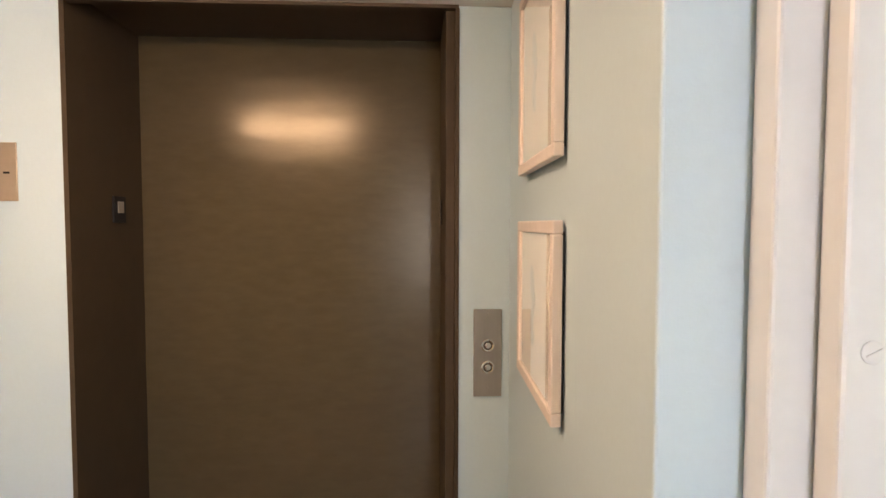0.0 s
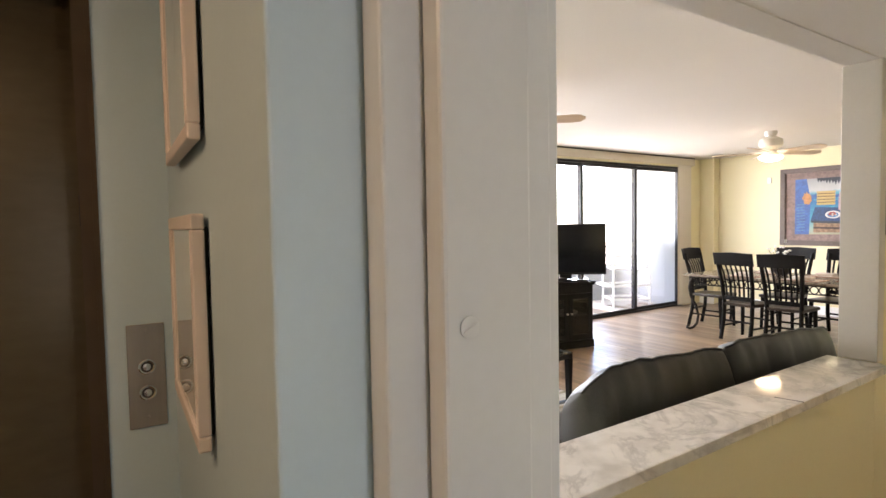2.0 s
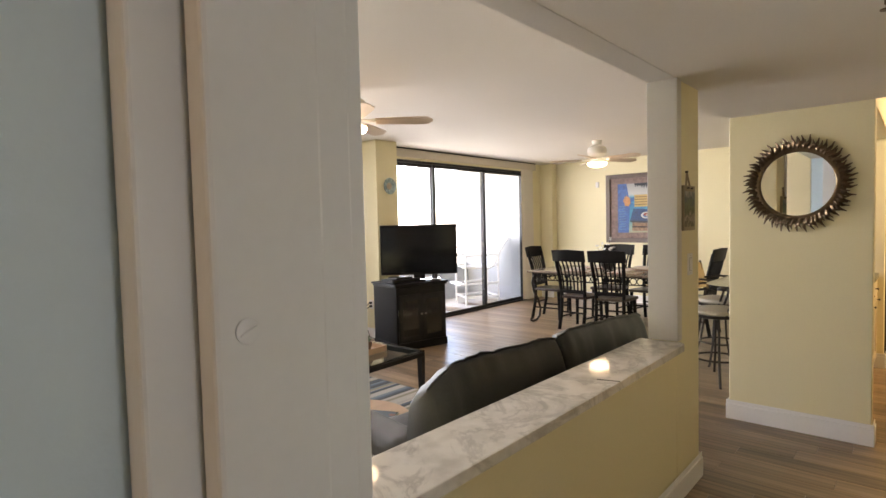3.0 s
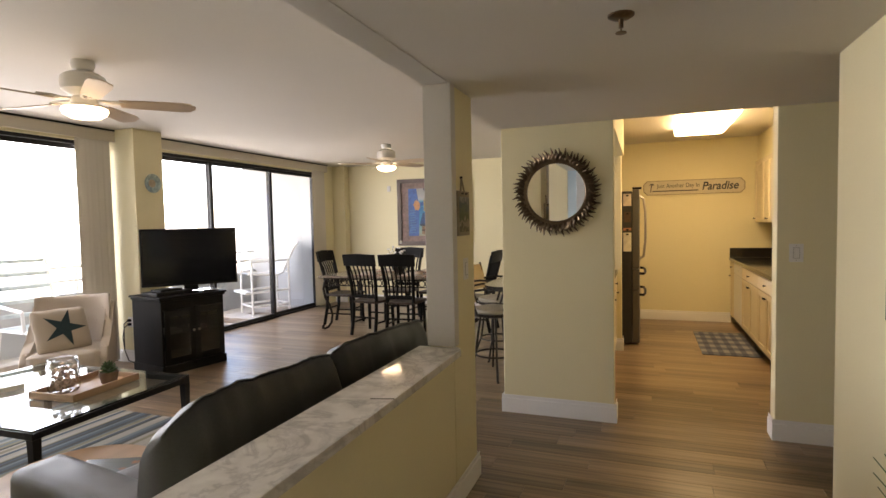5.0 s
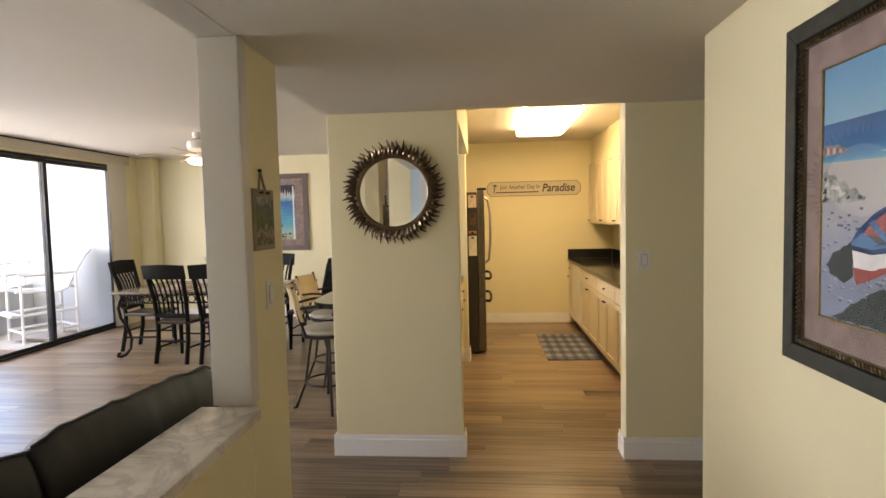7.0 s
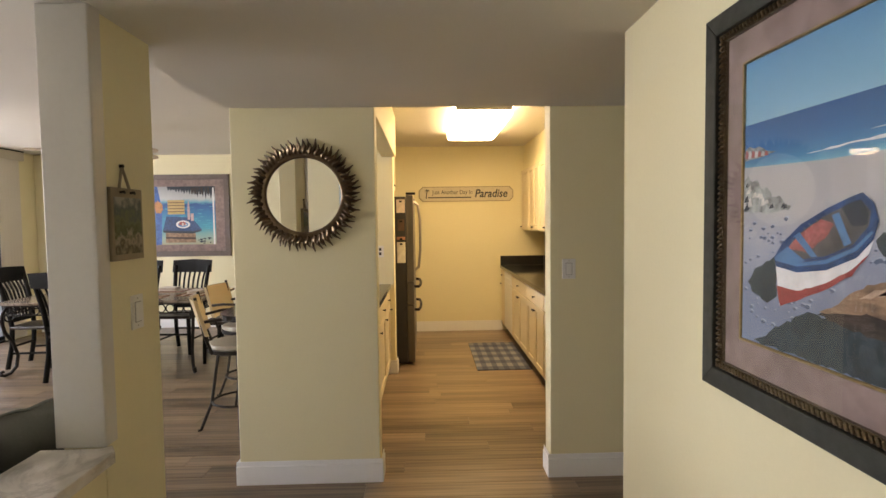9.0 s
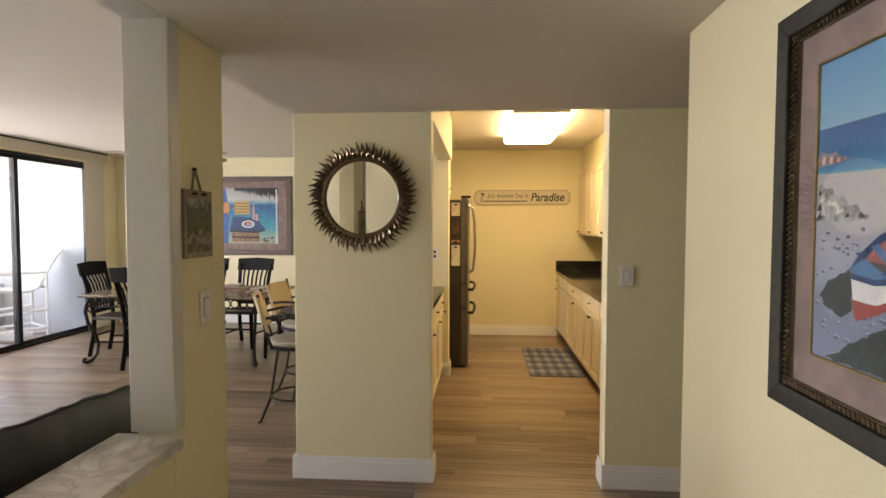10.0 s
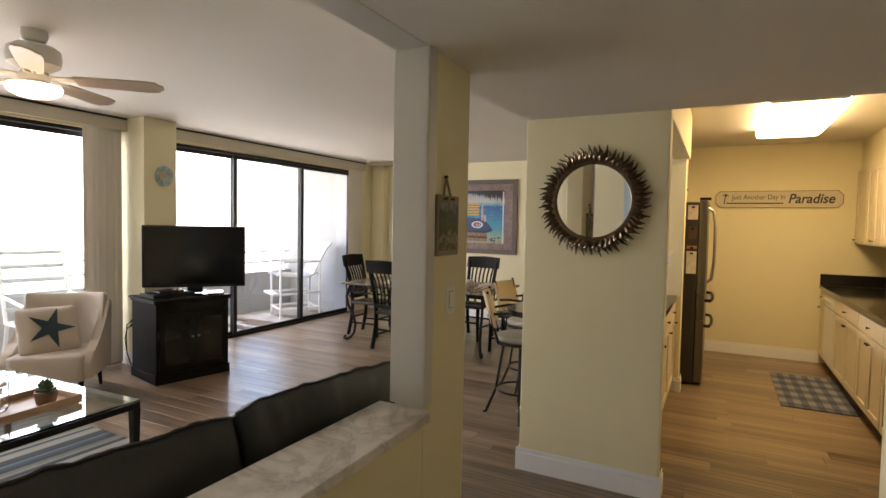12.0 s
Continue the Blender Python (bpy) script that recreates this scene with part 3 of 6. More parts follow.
for z in (0.125, -0.112):
    part("screw", lathe(bmesh.new(), [(0.004, 0), (0.003, 0.002), (0, 0.0025)], 10, pose(0, -0.006, z, 90, 0, 0)), STEEL, cp)

sg = thing("wall_plate", pose(1.045, 2.11, 1.668), "tan metal plate with a small engraved mark", "sign")
bm = bmesh.new()
abox(bm, -0.05, 0.05, -0.006, 0, -0.088, 0.088, 0.0015)
part("plate", bm, mat("tan_plate", (0.42, 0.34, 0.26), 0.4, metal=0.4, grain=60), sg)
bm = bmesh.new()
abox(bm, 0.012, 0.03, -0.0075, -0.006, -0.006, 0.0)
part("mark", bm, BLACKM, sg)


def small_frame(z0, z1):
    """Thin pink-washed frame on the vestibule wall (faces -x)."""
    y0, y1, x = 1.362, 1.770, 2.5585
    fr = thing("picture_frame", pose(x, y0, 0, 0, 0, -2) @ pose(-x, -y0, 0), "pink-washed thin wooden picture frame with a pale wash drawing", "picture", "framed pictures by the elevator")
    for nm, b in (("rail", (x - 0.02, x, y0, y1, z0, z0 + 0.025)), ("rail", (x - 0.02, x, y0, y1, z1 - 0.025, z1)),
                  ("stile", (x - 0.02, x, y0, y0 + 0.025, z0 + 0.025, z1 - 0.025)), ("stile", (x - 0.02, x, y1 - 0.025, y1, z0 + 0.025, z1 - 0.025))):
        bm = bmesh.new()
        abox(bm, *b, bevel=0.003)
        part(nm, bm, FRAMEWOOD, fr)
    # black sheet paints the shadow of the gap between frame and wall
    bm = bmesh.new()
    abox(bm, x, x + 0.006, y0 + 0.02, y1 - 0.02, z0 + 0.02, z1 - 0.02)
    part("backing", bm, BLACKM, fr, "black sheet for the shadow between frame and wall")
    bm = bmesh.new()
    abox(bm, x - 0.009, x - 0.005, y0 + 0.025, y1 - 0.025, z0 + 0.025, z1 - 0.025)
    part("paper", bm, PAPER, fr, "pale paper")
    bm = bmesh.new()
    zc = (z0 + z1) / 2
    for k in range(6):
        lathe(bm, [(0.02 + 0.006 * math.sin(k * 2), 0), (0.018, 0.001), (0, 0.001)], 14, Matrix.Translation((x - 0.009, 1.60 + 0.012 * math.sin(k * 1.7), zc - 0.07 + k * 0.028)) @ pose(0, 0, 0, 0, -90, 0))
    part("wash_drawing", bm, GREYMIST, fr, "grey-blue wash drawing")
    bm = bmesh.new()
    abox(bm, x - 0.0155, x - 0.0135, y0 + 0.025, y1 - 0.025, z0 + 0.025, z1 - 0.025)
    g = part("glass_pane", bm, PICGLASS, fr, "clear glass")
    g.visible_shadow = False
    return fr


small_frame(1.633, 2.06)
small_frame(1.146, 1.520)

# ceiling lamp of the vestibule
cl = thing("ceiling_lamp", pose(1.52, 1.05, LOW), "lit warm oblong flush ceiling lamp before the elevator", "lamp")
bm = bmesh.new()
abox(bm, -0.36, 0.36, -0.09, 0.09, -0.02, 0, 0.004)
part("base", bm, FANWHITE, cl)
bm = bmesh.new()
puff(bm, -0.34, 0.34, -0.06, 0.06, -0.07, 0.02, 0.7, 6)
for v in bm.verts:
    v.co.z = min(v.co.z, -0.022)
part("diffuser", bm, HALLGLOW, cl, "lit frosted diffuser", smooth=180)

# ---- hall: mirror, pictures, switches ----
mi = thing("sunburst_mirror", pose(6.788, 1.098, 1.690, 0, -90, 0), "round mirror with a sunburst of bronze leaf rays", "mirror")
part("mirror_glass", lathe(bmesh.new(), [(0, 0.012), (0.214, 0.012), (0.214, 0.006), (0, 0.006)], 64), MIRROR, mi, "round mirror glass", smooth=20)
part("inner_ring", lathe(bmesh.new(), [(0.212, 0.0), (0.212, 0.016), (0.218, 0.024), (0.232, 0.026), (0.246, 0.02), (0.25, 0.0)], 64), COPPER, mi, "bronze ring")
part("backing", lathe(bmesh.new(), [(0, 0), (0.27, 0), (0.27, 0.006), (0, 0.006)], 48), COPPER, mi)
for row, (n, r0, r1, lift) in enumerate(((48, 0.234, 0.324, 0.008), (48, 0.232, 0.300, 0.024))):
    kinds = []
    for kind in range(3):
        bm = bmesh.new()
        m, left, right = 11, [], []
        for j in range(m + 1):
            k = j / m
            half = (0.0082 + 0.0036 * math.sin(k * 5.0)) * (1 - 0.72 * k ** 5) + 0.0012
            mid = (0.0048 if kind else 0.0036) * math.sin(k * 7.4 + 0.3) + 0.0045 * max(0.0, k - 0.7) / 0.3 * (1 if kind == 1 else -0.5)
            left.append((r0 + k * (r1 - r0 + 0.006 * (kind - 1)), mid - half))
            right.append((r0 + k * (r1 - r0 + 0.006 * (kind - 1)), mid + half))
        rows = []
        for j in range(m + 1):
            k = j / m
            z = 0.016 * math.sin(k * 2.7)
            (x, a0), (_, a1) = left[j], right[j]
            rows.append([bm.verts.new((x, a0, z)), bm.verts.new((x, (a0 + a1) / 2, z + 0.009 * (1 - 0.6 * k))), bm.verts.new((x, a1, z)), bm.verts.new((x, (a0 + a1) / 2, z - 0.004))])
        for q0, q1 in zip(rows, rows[1:]):
            for j in range(4):
                bm.faces.new((q0[j], q1[j], q1[(j + 1) % 4], q0[(j + 1) % 4]))
        bm.faces.new(rows[0])
        bm.faces.new(rows[-1][::-1])
        bmesh.ops.recalc_face_normals(bm, faces=bm.faces)
        kinds.append(finish("ray", bm, COPPER, 25))
    for i in range(n):
        o = new("ray", kinds[(i * 2 + row) % 3])
        o.parent = mi
        o.matrix_basis = pose(0, 0, lift - 0.006, 0, 0, 360 * (i + 0.5 * row) / n + 2.0 * math.sin(i * 5.1))


def text_mesh(body, size, bold=0.0, shear=0.0, depth=0.001):
    cu = bpy.data.curves.new("lettering", "FONT")
    cu.body, cu.size, cu.align_x, cu.align_y, cu.extrude, cu.offset, cu.shear = body, size, "LEFT", "BOTTOM_BASELINE", depth, bold, shear
    tmp = bpy.data.objects.new("lettering", cu)
    me = bpy.data.meshes.new_from_object(tmp)
    bpy.data.objects.remove(tmp)
    return me


def poly(bm, pts, y):
    """A flat painted patch: (u, v) pairs, on a picture that faces +y, u to its right as seen."""
    f = bm.faces.new([bm.verts.new((-u, y, v)) for u, v in pts])
    return f


def patch(parent, name, shapes, material, y, label=""):
    bm = bmesh.new()
    for pts in shapes:
        poly(bm, pts, y)
    me = finish(name, bm, material)
    ob = new(name, me)
    ob.parent = parent
    return tagged(ob, label)


def blob(cu, cv, ru, rv, n=16, rag=0.15, seed=1):
    rnd = random.Random(seed)
    return [(cu + ru * math.cos(2 * math.pi * i / n) * (1 + rag * (rnd.random() - 0.5) * 2), cv + rv * math.sin(2 * math.pi * i / n) * (1 + rag * (rnd.random() - 0.5) * 2)) for i in range(n)]


def mitre_frame(pic, w, h, fw, depth, material, y0=0.0, name="frame_side", bevel=0.004):
    """Four mitred frame sides of outer size w by h, facing +y."""
    for k in range(4):
        a = (w if k % 2 == 0 else h)
        bm = bmesh.new()
        slab(bm, [(-a / 2, 0), (a / 2, 0), (a / 2 - fw, fw), (-a / 2 + fw, fw)], 0, depth)
        bmesh.ops.bevel(bm, geom=[e for e in bm.edges if all(v.co.z > depth * 0.9 for v in e.verts)], offset=bevel, segments=2, affect="EDGES", profile=0.6)
        half = h / 2 if k % 2 == 0 else w / 2
        bmesh.ops.transform(bm, matrix=pose(0, y0, 0, -90, 0, 0) @ pose(0, 0, 0, 0, 0, 90 * k) @ Matrix.Translation((0, -half, 0)), verts=bm.verts)
        part(name, bm, material, pic)


# boat picture, 1.17 wide, faces +y; u from its centre to the viewer's right
PW, PH = 1.166, 0.866
bp = thing("boat_picture", pose(4.963 - PW / 2, -0.308, 1.56), "framed beach painting with a blue and white rowing boat", "picture")
mitre_frame(bp, PW, PH, 0.046, 0.030, DARKFRAMEWOOD)
for k in range(4):
    a = (PW if k % 2 == 0 else PH) - 0.092
    half = (PH if k % 2 == 0 else PW) / 2 - 0.046
    bm = bmesh.new()
    cnt = int(a / 0.0125)
    for i in range(cnt):
        u = -a / 2 + (i + 0.5) * a / cnt
        abox(bm, -0.0036, 0.0036, -0.007, 0.007, 0.010, 0.023, 0.002, m=Matrix.Translation((u, 0.008, 0)) @ pose(0, 0, 0, 0, 0, 24), segs=1)
    abox(bm, -a / 2, a / 2, -0.002, 0.017, 0.006, 0.016)
    bmesh.ops.transform(bm, matrix=pose(0, 0, 0, -90, 0, 0) @ pose(0, 0, 0, 0, 0, 90 * k) @ Matrix.Translation((0, -half, 0)), verts=bm.verts)
    part("rope_bead", bm, BEAD, bp, "dark bronze rope moulding")
bm = bmesh.new()
abox(bm, -PW / 2 + 0.04, PW / 2 - 0.04, 0.0, 0.006, -PH / 2 + 0.04, PH / 2 - 0.04)
part("mat_board", bm, MAT_ROSE, bp, "mottled mauve mat")
IW, IH = 0.90, 0.594
SKYP = ramp_mat("painted_sky", [(0.0, (0.36, 0.52, 0.60)), (0.35, (0.20, 0.41, 0.56)), (1.0, (0.09, 0.27, 0.48))], "Z", 0.13, 0.33, 0.5, 0.15, 4)
SEAP = ramp_mat("painted_sea", [(0.0, (0.50, 0.60, 0.62)), (0.22, (0.16, 0.40, 0.50)), (0.38, (0.05, 0.22, 0.40)), (0.6, (0.035, 0.15, 0.33)), (1.0, (0.03, 0.11, 0.27))], "Z", 0.05, 0.17, 0.5, 0.22, 12)
SANDP = ramp_mat("painted_sand", [(0.0, (0.10, 0.13, 0.19)), (0.3, (0.20, 0.25, 0.36)), (0.5, (0.19, 0.23, 0.33)), (0.72, (0.29, 0.32, 0.40)), (1.0, (0.42, 0.41, 0.41))], "Z", -0.33, 0.08, 0.6, 0.4, 22)
ROCKP = mat("painted_rock", (0.27, 0.29, 0.28), 0.6, grain=60, vary=0.7, bump=0, large=30)
ROCKLIGHT = mat("painted_rock_light", (0.52, 0.50, 0.46), 0.6, grain=60, vary=0.4, bump=0, large=30)
BLUEP = mat("painted_blue", (0.012, 0.05, 0.15), 0.5, grain=60, vary=0.55, bump=0.1, large=30)
LIGHTBLUEP = mat("painted_light_blue", (0.07, 0.19, 0.37), 0.5, grain=60, vary=0.4, bump=0)
WHITEP = mat("painted_white", (0.68, 0.68, 0.67), 0.5, grain=50, vary=0.18, bump=0.1, large=26)
REDP = mat("painted_red", (0.33, 0.06, 0.055), 0.5, grain=80, vary=0.35, bump=0, large=30)
NETP = mat("painted_net", (0.36, 0.10, 0.09), 0.5, grain=160, vary=0.6, bump=0, large=40)
INNERP = mat("painted_inner", (0.085, 0.075, 0.075), 0.5, grain=60, vary=0.5, bump=0, large=30)
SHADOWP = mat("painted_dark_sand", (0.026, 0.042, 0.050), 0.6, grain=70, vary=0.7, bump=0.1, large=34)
DARKP = mat("painted_black_blue", (0.02, 0.03, 0.045), 0.6, grain=60, vary=0.4, bump=0)
LOGP = mat("painted_driftwood", (0.26, 0.165, 0.10), 0.6, grain=60, vary=0.8, bump=0.1, stretch=(0.35, 1, 2.2), large=24)
LOGDARK = mat("painted_driftwood_shade", (0.05, 0.032, 0.024), 0.6, grain=60, vary=0.7, bump=0.1, stretch=(0.35, 1, 2.2), large=24)


def ragged(pts, seed, step=0.012, rag=0.003):
    """The same outline with an uneven, brushed edge."""
    rnd, out = random.Random(seed), []
    for (u0, v0), (u1, v1) in zip(pts, pts[1:] + pts[:1]):
        n = max(1, int(math.hypot(u1 - u0, v1 - v0) / step))
        for i in range(n):
            k = i / n
            out.append((u0 + (u1 - u0) * k + rnd.uniform(-rag, rag), v0 + (v1 - v0) * k + rnd.uniform(-rag, rag)))
    return out


y = 0.0075
patch(bp, "painted_sky", [[(-IW / 2, 0.14), (IW / 2, 0.14), (IW / 2, IH / 2), (-IW / 2, IH / 2)]], SKYP, y)
patch(bp, "painted_sea", [[(-IW / 2, 0.06), (IW / 2, 0.06), (IW / 2, 0.165), (-IW / 2, 0.165)]], SEAP, y + 0.0006)
patch(bp, "painted_sand", [[(-IW / 2, -IH / 2), (IW / 2, -IH / 2), (IW / 2, 0.065), (0.1, 0.07), (-0.2, 0.066), (-IW / 2, 0.075)]], SANDP, y + 0.0012)
patch(bp, "painted_foam", [ragged([(-0.26, 0.082), (-0.16, 0.089), (-0.02, 0.092), (0.2, 0.085), (-0.02, 0.088), (-0.16, 0.085)], 3, 0.02, 0.0012), ragged([(-0.12, 0.104), (0.0, 0.109), (0.2, 0.106), (0.0, 0.1055)], 4, 0.02, 0.0012)], WHITEP, y + 0.0016)
rnd = random.Random(31)
ROCKS = [(-0.45, -0.022), (-0.45, 0.046), (-0.434, 0.056), (-0.418, 0.041), (-0.404, 0.048), (-0.388, 0.026), (-0.368, 0.029), (-0.352, 0.006), (-0.33, 0.008), (-0.315, -0.008), (-0.296, -0.010), (-0.302, -0.018), (-0.36, -0.024)]
patch(bp, "painted_rock_bed", [ragged(ROCKS, 5, 0.01, 0.002), ragged([(-0.45, 0.088), (-0.45, 0.108), (-0.432, 0.118), (-0.415, 0.112), (-0.398, 0.115), (-0.372, 0.103), (-0.345, 0.098), (-0.40, 0.091)], 6, 0.01, 0.0015)], ROCKP, y + 0.0017)
for i in range(22):
    k = rnd.random() ** 1.2
    cu, top = -0.446 + 0.135 * k, 0.046 - 0.052 * k
    cv, w, h = -0.014 + (top + 0.008) * rnd.random(), rnd.uniform(0.006, 0.011), rnd.uniform(0.008, 0.018)
    if cv + h * 0.6 < top:
        patch(bp, "painted_rock", [[(cu - w, cv - h * 0.5), (cu + w * 0.7, cv - h * 0.35), (cu + w * 0.3, cv + h * 0.55), (cu - w * 0.4, cv + h * 0.3)]], (ROCKLIGHT, DARKP, ROCKLIGHT)[i % 3], y + 0.0019 + 0.00002 * i)
for i in range(7):
    cu = -0.44 + 0.011 * i
    patch(bp, "painted_rock", [[(cu - 0.007, 0.094), (cu + 0.007, 0.093), (cu + 0.004, 0.108 - 0.0012 * i), (cu - 0.003, 0.112 - 0.0014 * i)]], ROCKLIGHT if i % 2 else NETP, y + 0.0019 + 0.00002 * i)
patch(bp, "painted_shadow", [ragged(p, i + 7, 0.012, 0.004) for i, p in enumerate(([(-0.43, -0.168), (-0.404, -0.141), (-0.342, -0.113), (-0.331, -0.19), (-0.364, -0.204), (-0.415, -0.19)], [(-0.404, -0.296), (-0.346, -0.259), (-0.245, -0.208), (-0.161, -0.21), (-0.061, -0.21), (0.16, -0.2), (0.3, -0.296)], [(-0.101, -0.07), (-0.085, -0.061), (-0.02, -0.05), (0.02, -0.06), (0.0, -0.095), (-0.085, -0.095)]))], SHADOWP, y + 0.0018)
patch(bp, "painted_hull", [[(-0.338, -0.126), (-0.324, -0.207), (-0.284, -0.188), (-0.215, -0.163), (-0.148, -0.129), (-0.113, -0.092), (-0.096, -0.052), (-0.136, -0.095), (-0.201, -0.122), (-0.276, -0.131)]], WHITEP, y + 0.0024)
patch(bp, "painted_keel", [ragged([(-0.333, -0.168), (-0.322, -0.207), (-0.276, -0.19), (-0.208, -0.163), (-0.146, -0.13), (-0.113, -0.093), (-0.148, -0.122), (-0.215, -0.154), (-0.276, -0.172)], 9, 0.012, 0.001)], REDP, y + 0.0028)
patch(bp, "painted_gunwale", [[(-0.342, -0.113), (-0.335, -0.13), (-0.276, -0.137), (-0.201, -0.126), (-0.136, -0.1), (-0.104, -0.07), (-0.095, -0.042), (-0.105, -0.013), (-0.127, 0.005), (-0.148, -0.0), (-0.201, -0.018), (-0.268, -0.047), (-0.319, -0.084)]], BLUEP, y + 0.0032)
patch(bp, "painted_rub_rail", [[(-0.342, -0.113), (-0.335, -0.119), (-0.276, -0.126), (-0.201, -0.115), (-0.136, -0.089), (-0.104, -0.059), (-0.108, -0.056), (-0.14, -0.083), (-0.203, -0.108), (-0.276, -0.119), (-0.33, -0.112)]], LIGHTBLUEP, y + 0.0035)
patch(bp, "painted_inside", [[(-0.31, -0.102), (-0.26, -0.111), (-0.201, -0.101), (-0.142, -0.078), (-0.113, -0.048), (-0.11, -0.026), (-0.13, -0.006), (-0.161, -0.015), (-0.215, -0.035), (-0.276, -0.066)]], INNERP, y + 0.0036)
patch(bp, "painted_net", [ragged([(-0.301, -0.093), (-0.25, -0.098), (-0.205, -0.07), (-0.183, -0.046), (-0.215, -0.038), (-0.273, -0.066)], 11, 0.01, 0.002)], NETP, y + 0.004)
patch(bp, "painted_thwart", [[(-0.237, -0.106), (-0.222, -0.104), (-0.268, -0.061), (-0.284, -0.069)], [(-0.161, -0.083), (-0.146, -0.077), (-0.174, -0.026), (-0.19, -0.031)], [(-0.336, -0.111), (-0.276, -0.121), (-0.252, -0.113), (-0.301, -0.089)]], LIGHTBLUEP, y + 0.0044)
patch(bp, "painted_stern_well", [[(-0.168, -0.018), (-0.148, -0.010), (-0.128, -0.006), (-0.113, -0.026), (-0.115, -0.046), (-0.146, -0.05)]], DARKP, y + 0.0044)
patch(bp, "painted_log_shade", [ragged([(-0.219, -0.208), (-0.19, -0.192), (-0.13, -0.18), (-0.061, -0.185), (0.1, -0.16), (0.14, -0.215), (-0.061, -0.226), (-0.15, -0.22)], 13, 0.012, 0.003)], LOGDARK, y + 0.0022)
patch(bp, "painted_log", [ragged([(-0.215, -0.203), (-0.174, -0.182), (-0.136, -0.153), (-0.101, -0.138), (0.02, -0.12), (0.12, -0.11), (0.13, -0.16), (-0.03, -0.192), (-0.113, -0.188), (-0.18, -0.2)], 14, 0.012, 0.003)], LOGP, y + 0.0026)
patch(bp, "painted_log_light", [ragged([(-0.13 + 0.035 * i, -0.168 + 0.010 * i), (-0.10 + 0.04 * i, -0.148 + 0.009 * i), (0.03 + 0.03 * i, -0.128 + 0.006 * i), (-0.06 + 0.035 * i, -0.150 + 0.008 * i)], 40 + i, 0.012, 0.002) for i in range(3)], mat("painted_driftwood_light", (0.50, 0.36, 0.25), 0.6, grain=60, vary=0.6, bump=0, stretch=(0.35, 1, 2.2), large=24), y + 0.0029)
prints, prints_light = [], []
for i in range(260):
    cu, cv = rnd.uniform(-0.44, 0.4), rnd.uniform(-0.285, -0.03)
    w = rnd.uniform(0.003, 0.008)
    prints.append(blob(cu, cv, w, w * 0.5, 8, 0.35, i))
    prints_light.append(blob(cu + 0.003, cv + 0.003, w, w * 0.5, 8, 0.35, i + 500))
patch(bp, "painted_footprint_lights", prints_light, mat("painted_print_light", (0.36, 0.40, 0.48), 0.6, grain=80, vary=0.3, bump=0), y + 0.0014)
patch(bp, "painted_footprints", prints, mat("painted_print_shade", (0.10, 0.13, 0.20), 0.6, grain=80, vary=0.4, bump=0), y + 0.0016)
for k in range(4):
    a = (IW if k % 2 == 0 else IH) + 0.012
    half = ((IH if k % 2 == 0 else IW) + 0.012) / 2
    bm = bmesh.new()
    abox(bm, -a / 2, a / 2, 0, 0.006, 0.004, 0.013, 0.001, segs=1)
    bmesh.ops.transform(bm, matrix=pose(0, 0, 0, -90, 0, 0) @ pose(0, 0, 0, 0, 0, 90 * k) @ Matrix.Translation((0, -half, 0)), verts=bm.verts)
    part("gilt_fillet", bm, GILT, bp, "thin gilt inner fillet")
bm = bmesh.new()
abox(bm, -PW / 2 + 0.05, PW / 2 - 0.05, 0.0155, 0.0175, -PH / 2 + 0.05, PH / 2 - 0.05)
g = part("glass_pane", bm, PICGLASS, bp, "reflective picture glass")
g.visible_shadow = False

# small weathered plaque on the post
pq = thing("hanging_plaque", pose(5.475, 1.402, 1.535), "small weathered wooden beach plaque hung on a rope", "plaque")
bm = bmesh.new()
abox(bm, -0.092, 0.092, -0.02, 0, -0.12, 0.115, 0.003)
part("board", bm, OLIVE, pq, "weathered wood board")
bm = bmesh.new()
abox(bm, -0.078, 0.08, -0.0215, -0.02, -0.10, 0.085)
part("print", bm, ramp_mat("plaque_print", [(0.0, (0.20, 0.15, 0.08)), (0.22, (0.34, 0.28, 0.18)), (0.36, (0.09, 0.075, 0.04)), (0.48, (0.36, 0.32, 0.24)), (0.58, (0.10, 0.11, 0.05)), (0.72, (0.16, 0.18, 0.10)), (0.84, (0.10, 0.12, 0.12)), (1.0, (0.34, 0.33, 0.28))], "Z", -0.10, 0.17, 0.7, 0.62, 34), pq, "faded beach print")
part("rope", tube(bmesh.new(), [(-0.03, -0.012, 0.112), (0.0, -0.006, 0.188), (0.03, -0.012, 0.112)], 0.005, 8), OLIVE, pq, "twisted rope")
part("nail", lathe(bmesh.new(), [(0.006, 0), (0.006, 0.012), (0, 0.014)], 10, pose(0, 0, 0.188, 90, 0, 0)), IRON, pq)
for u in (-0.03, 0.03):
    part("staple", tube(bmesh.new(), [(u - 0.014, -0.021, 0.1), (u, -0.027, 0.103), (u + 0.014, -0.021, 0.1)], 0.004, 8), IRON, pq)


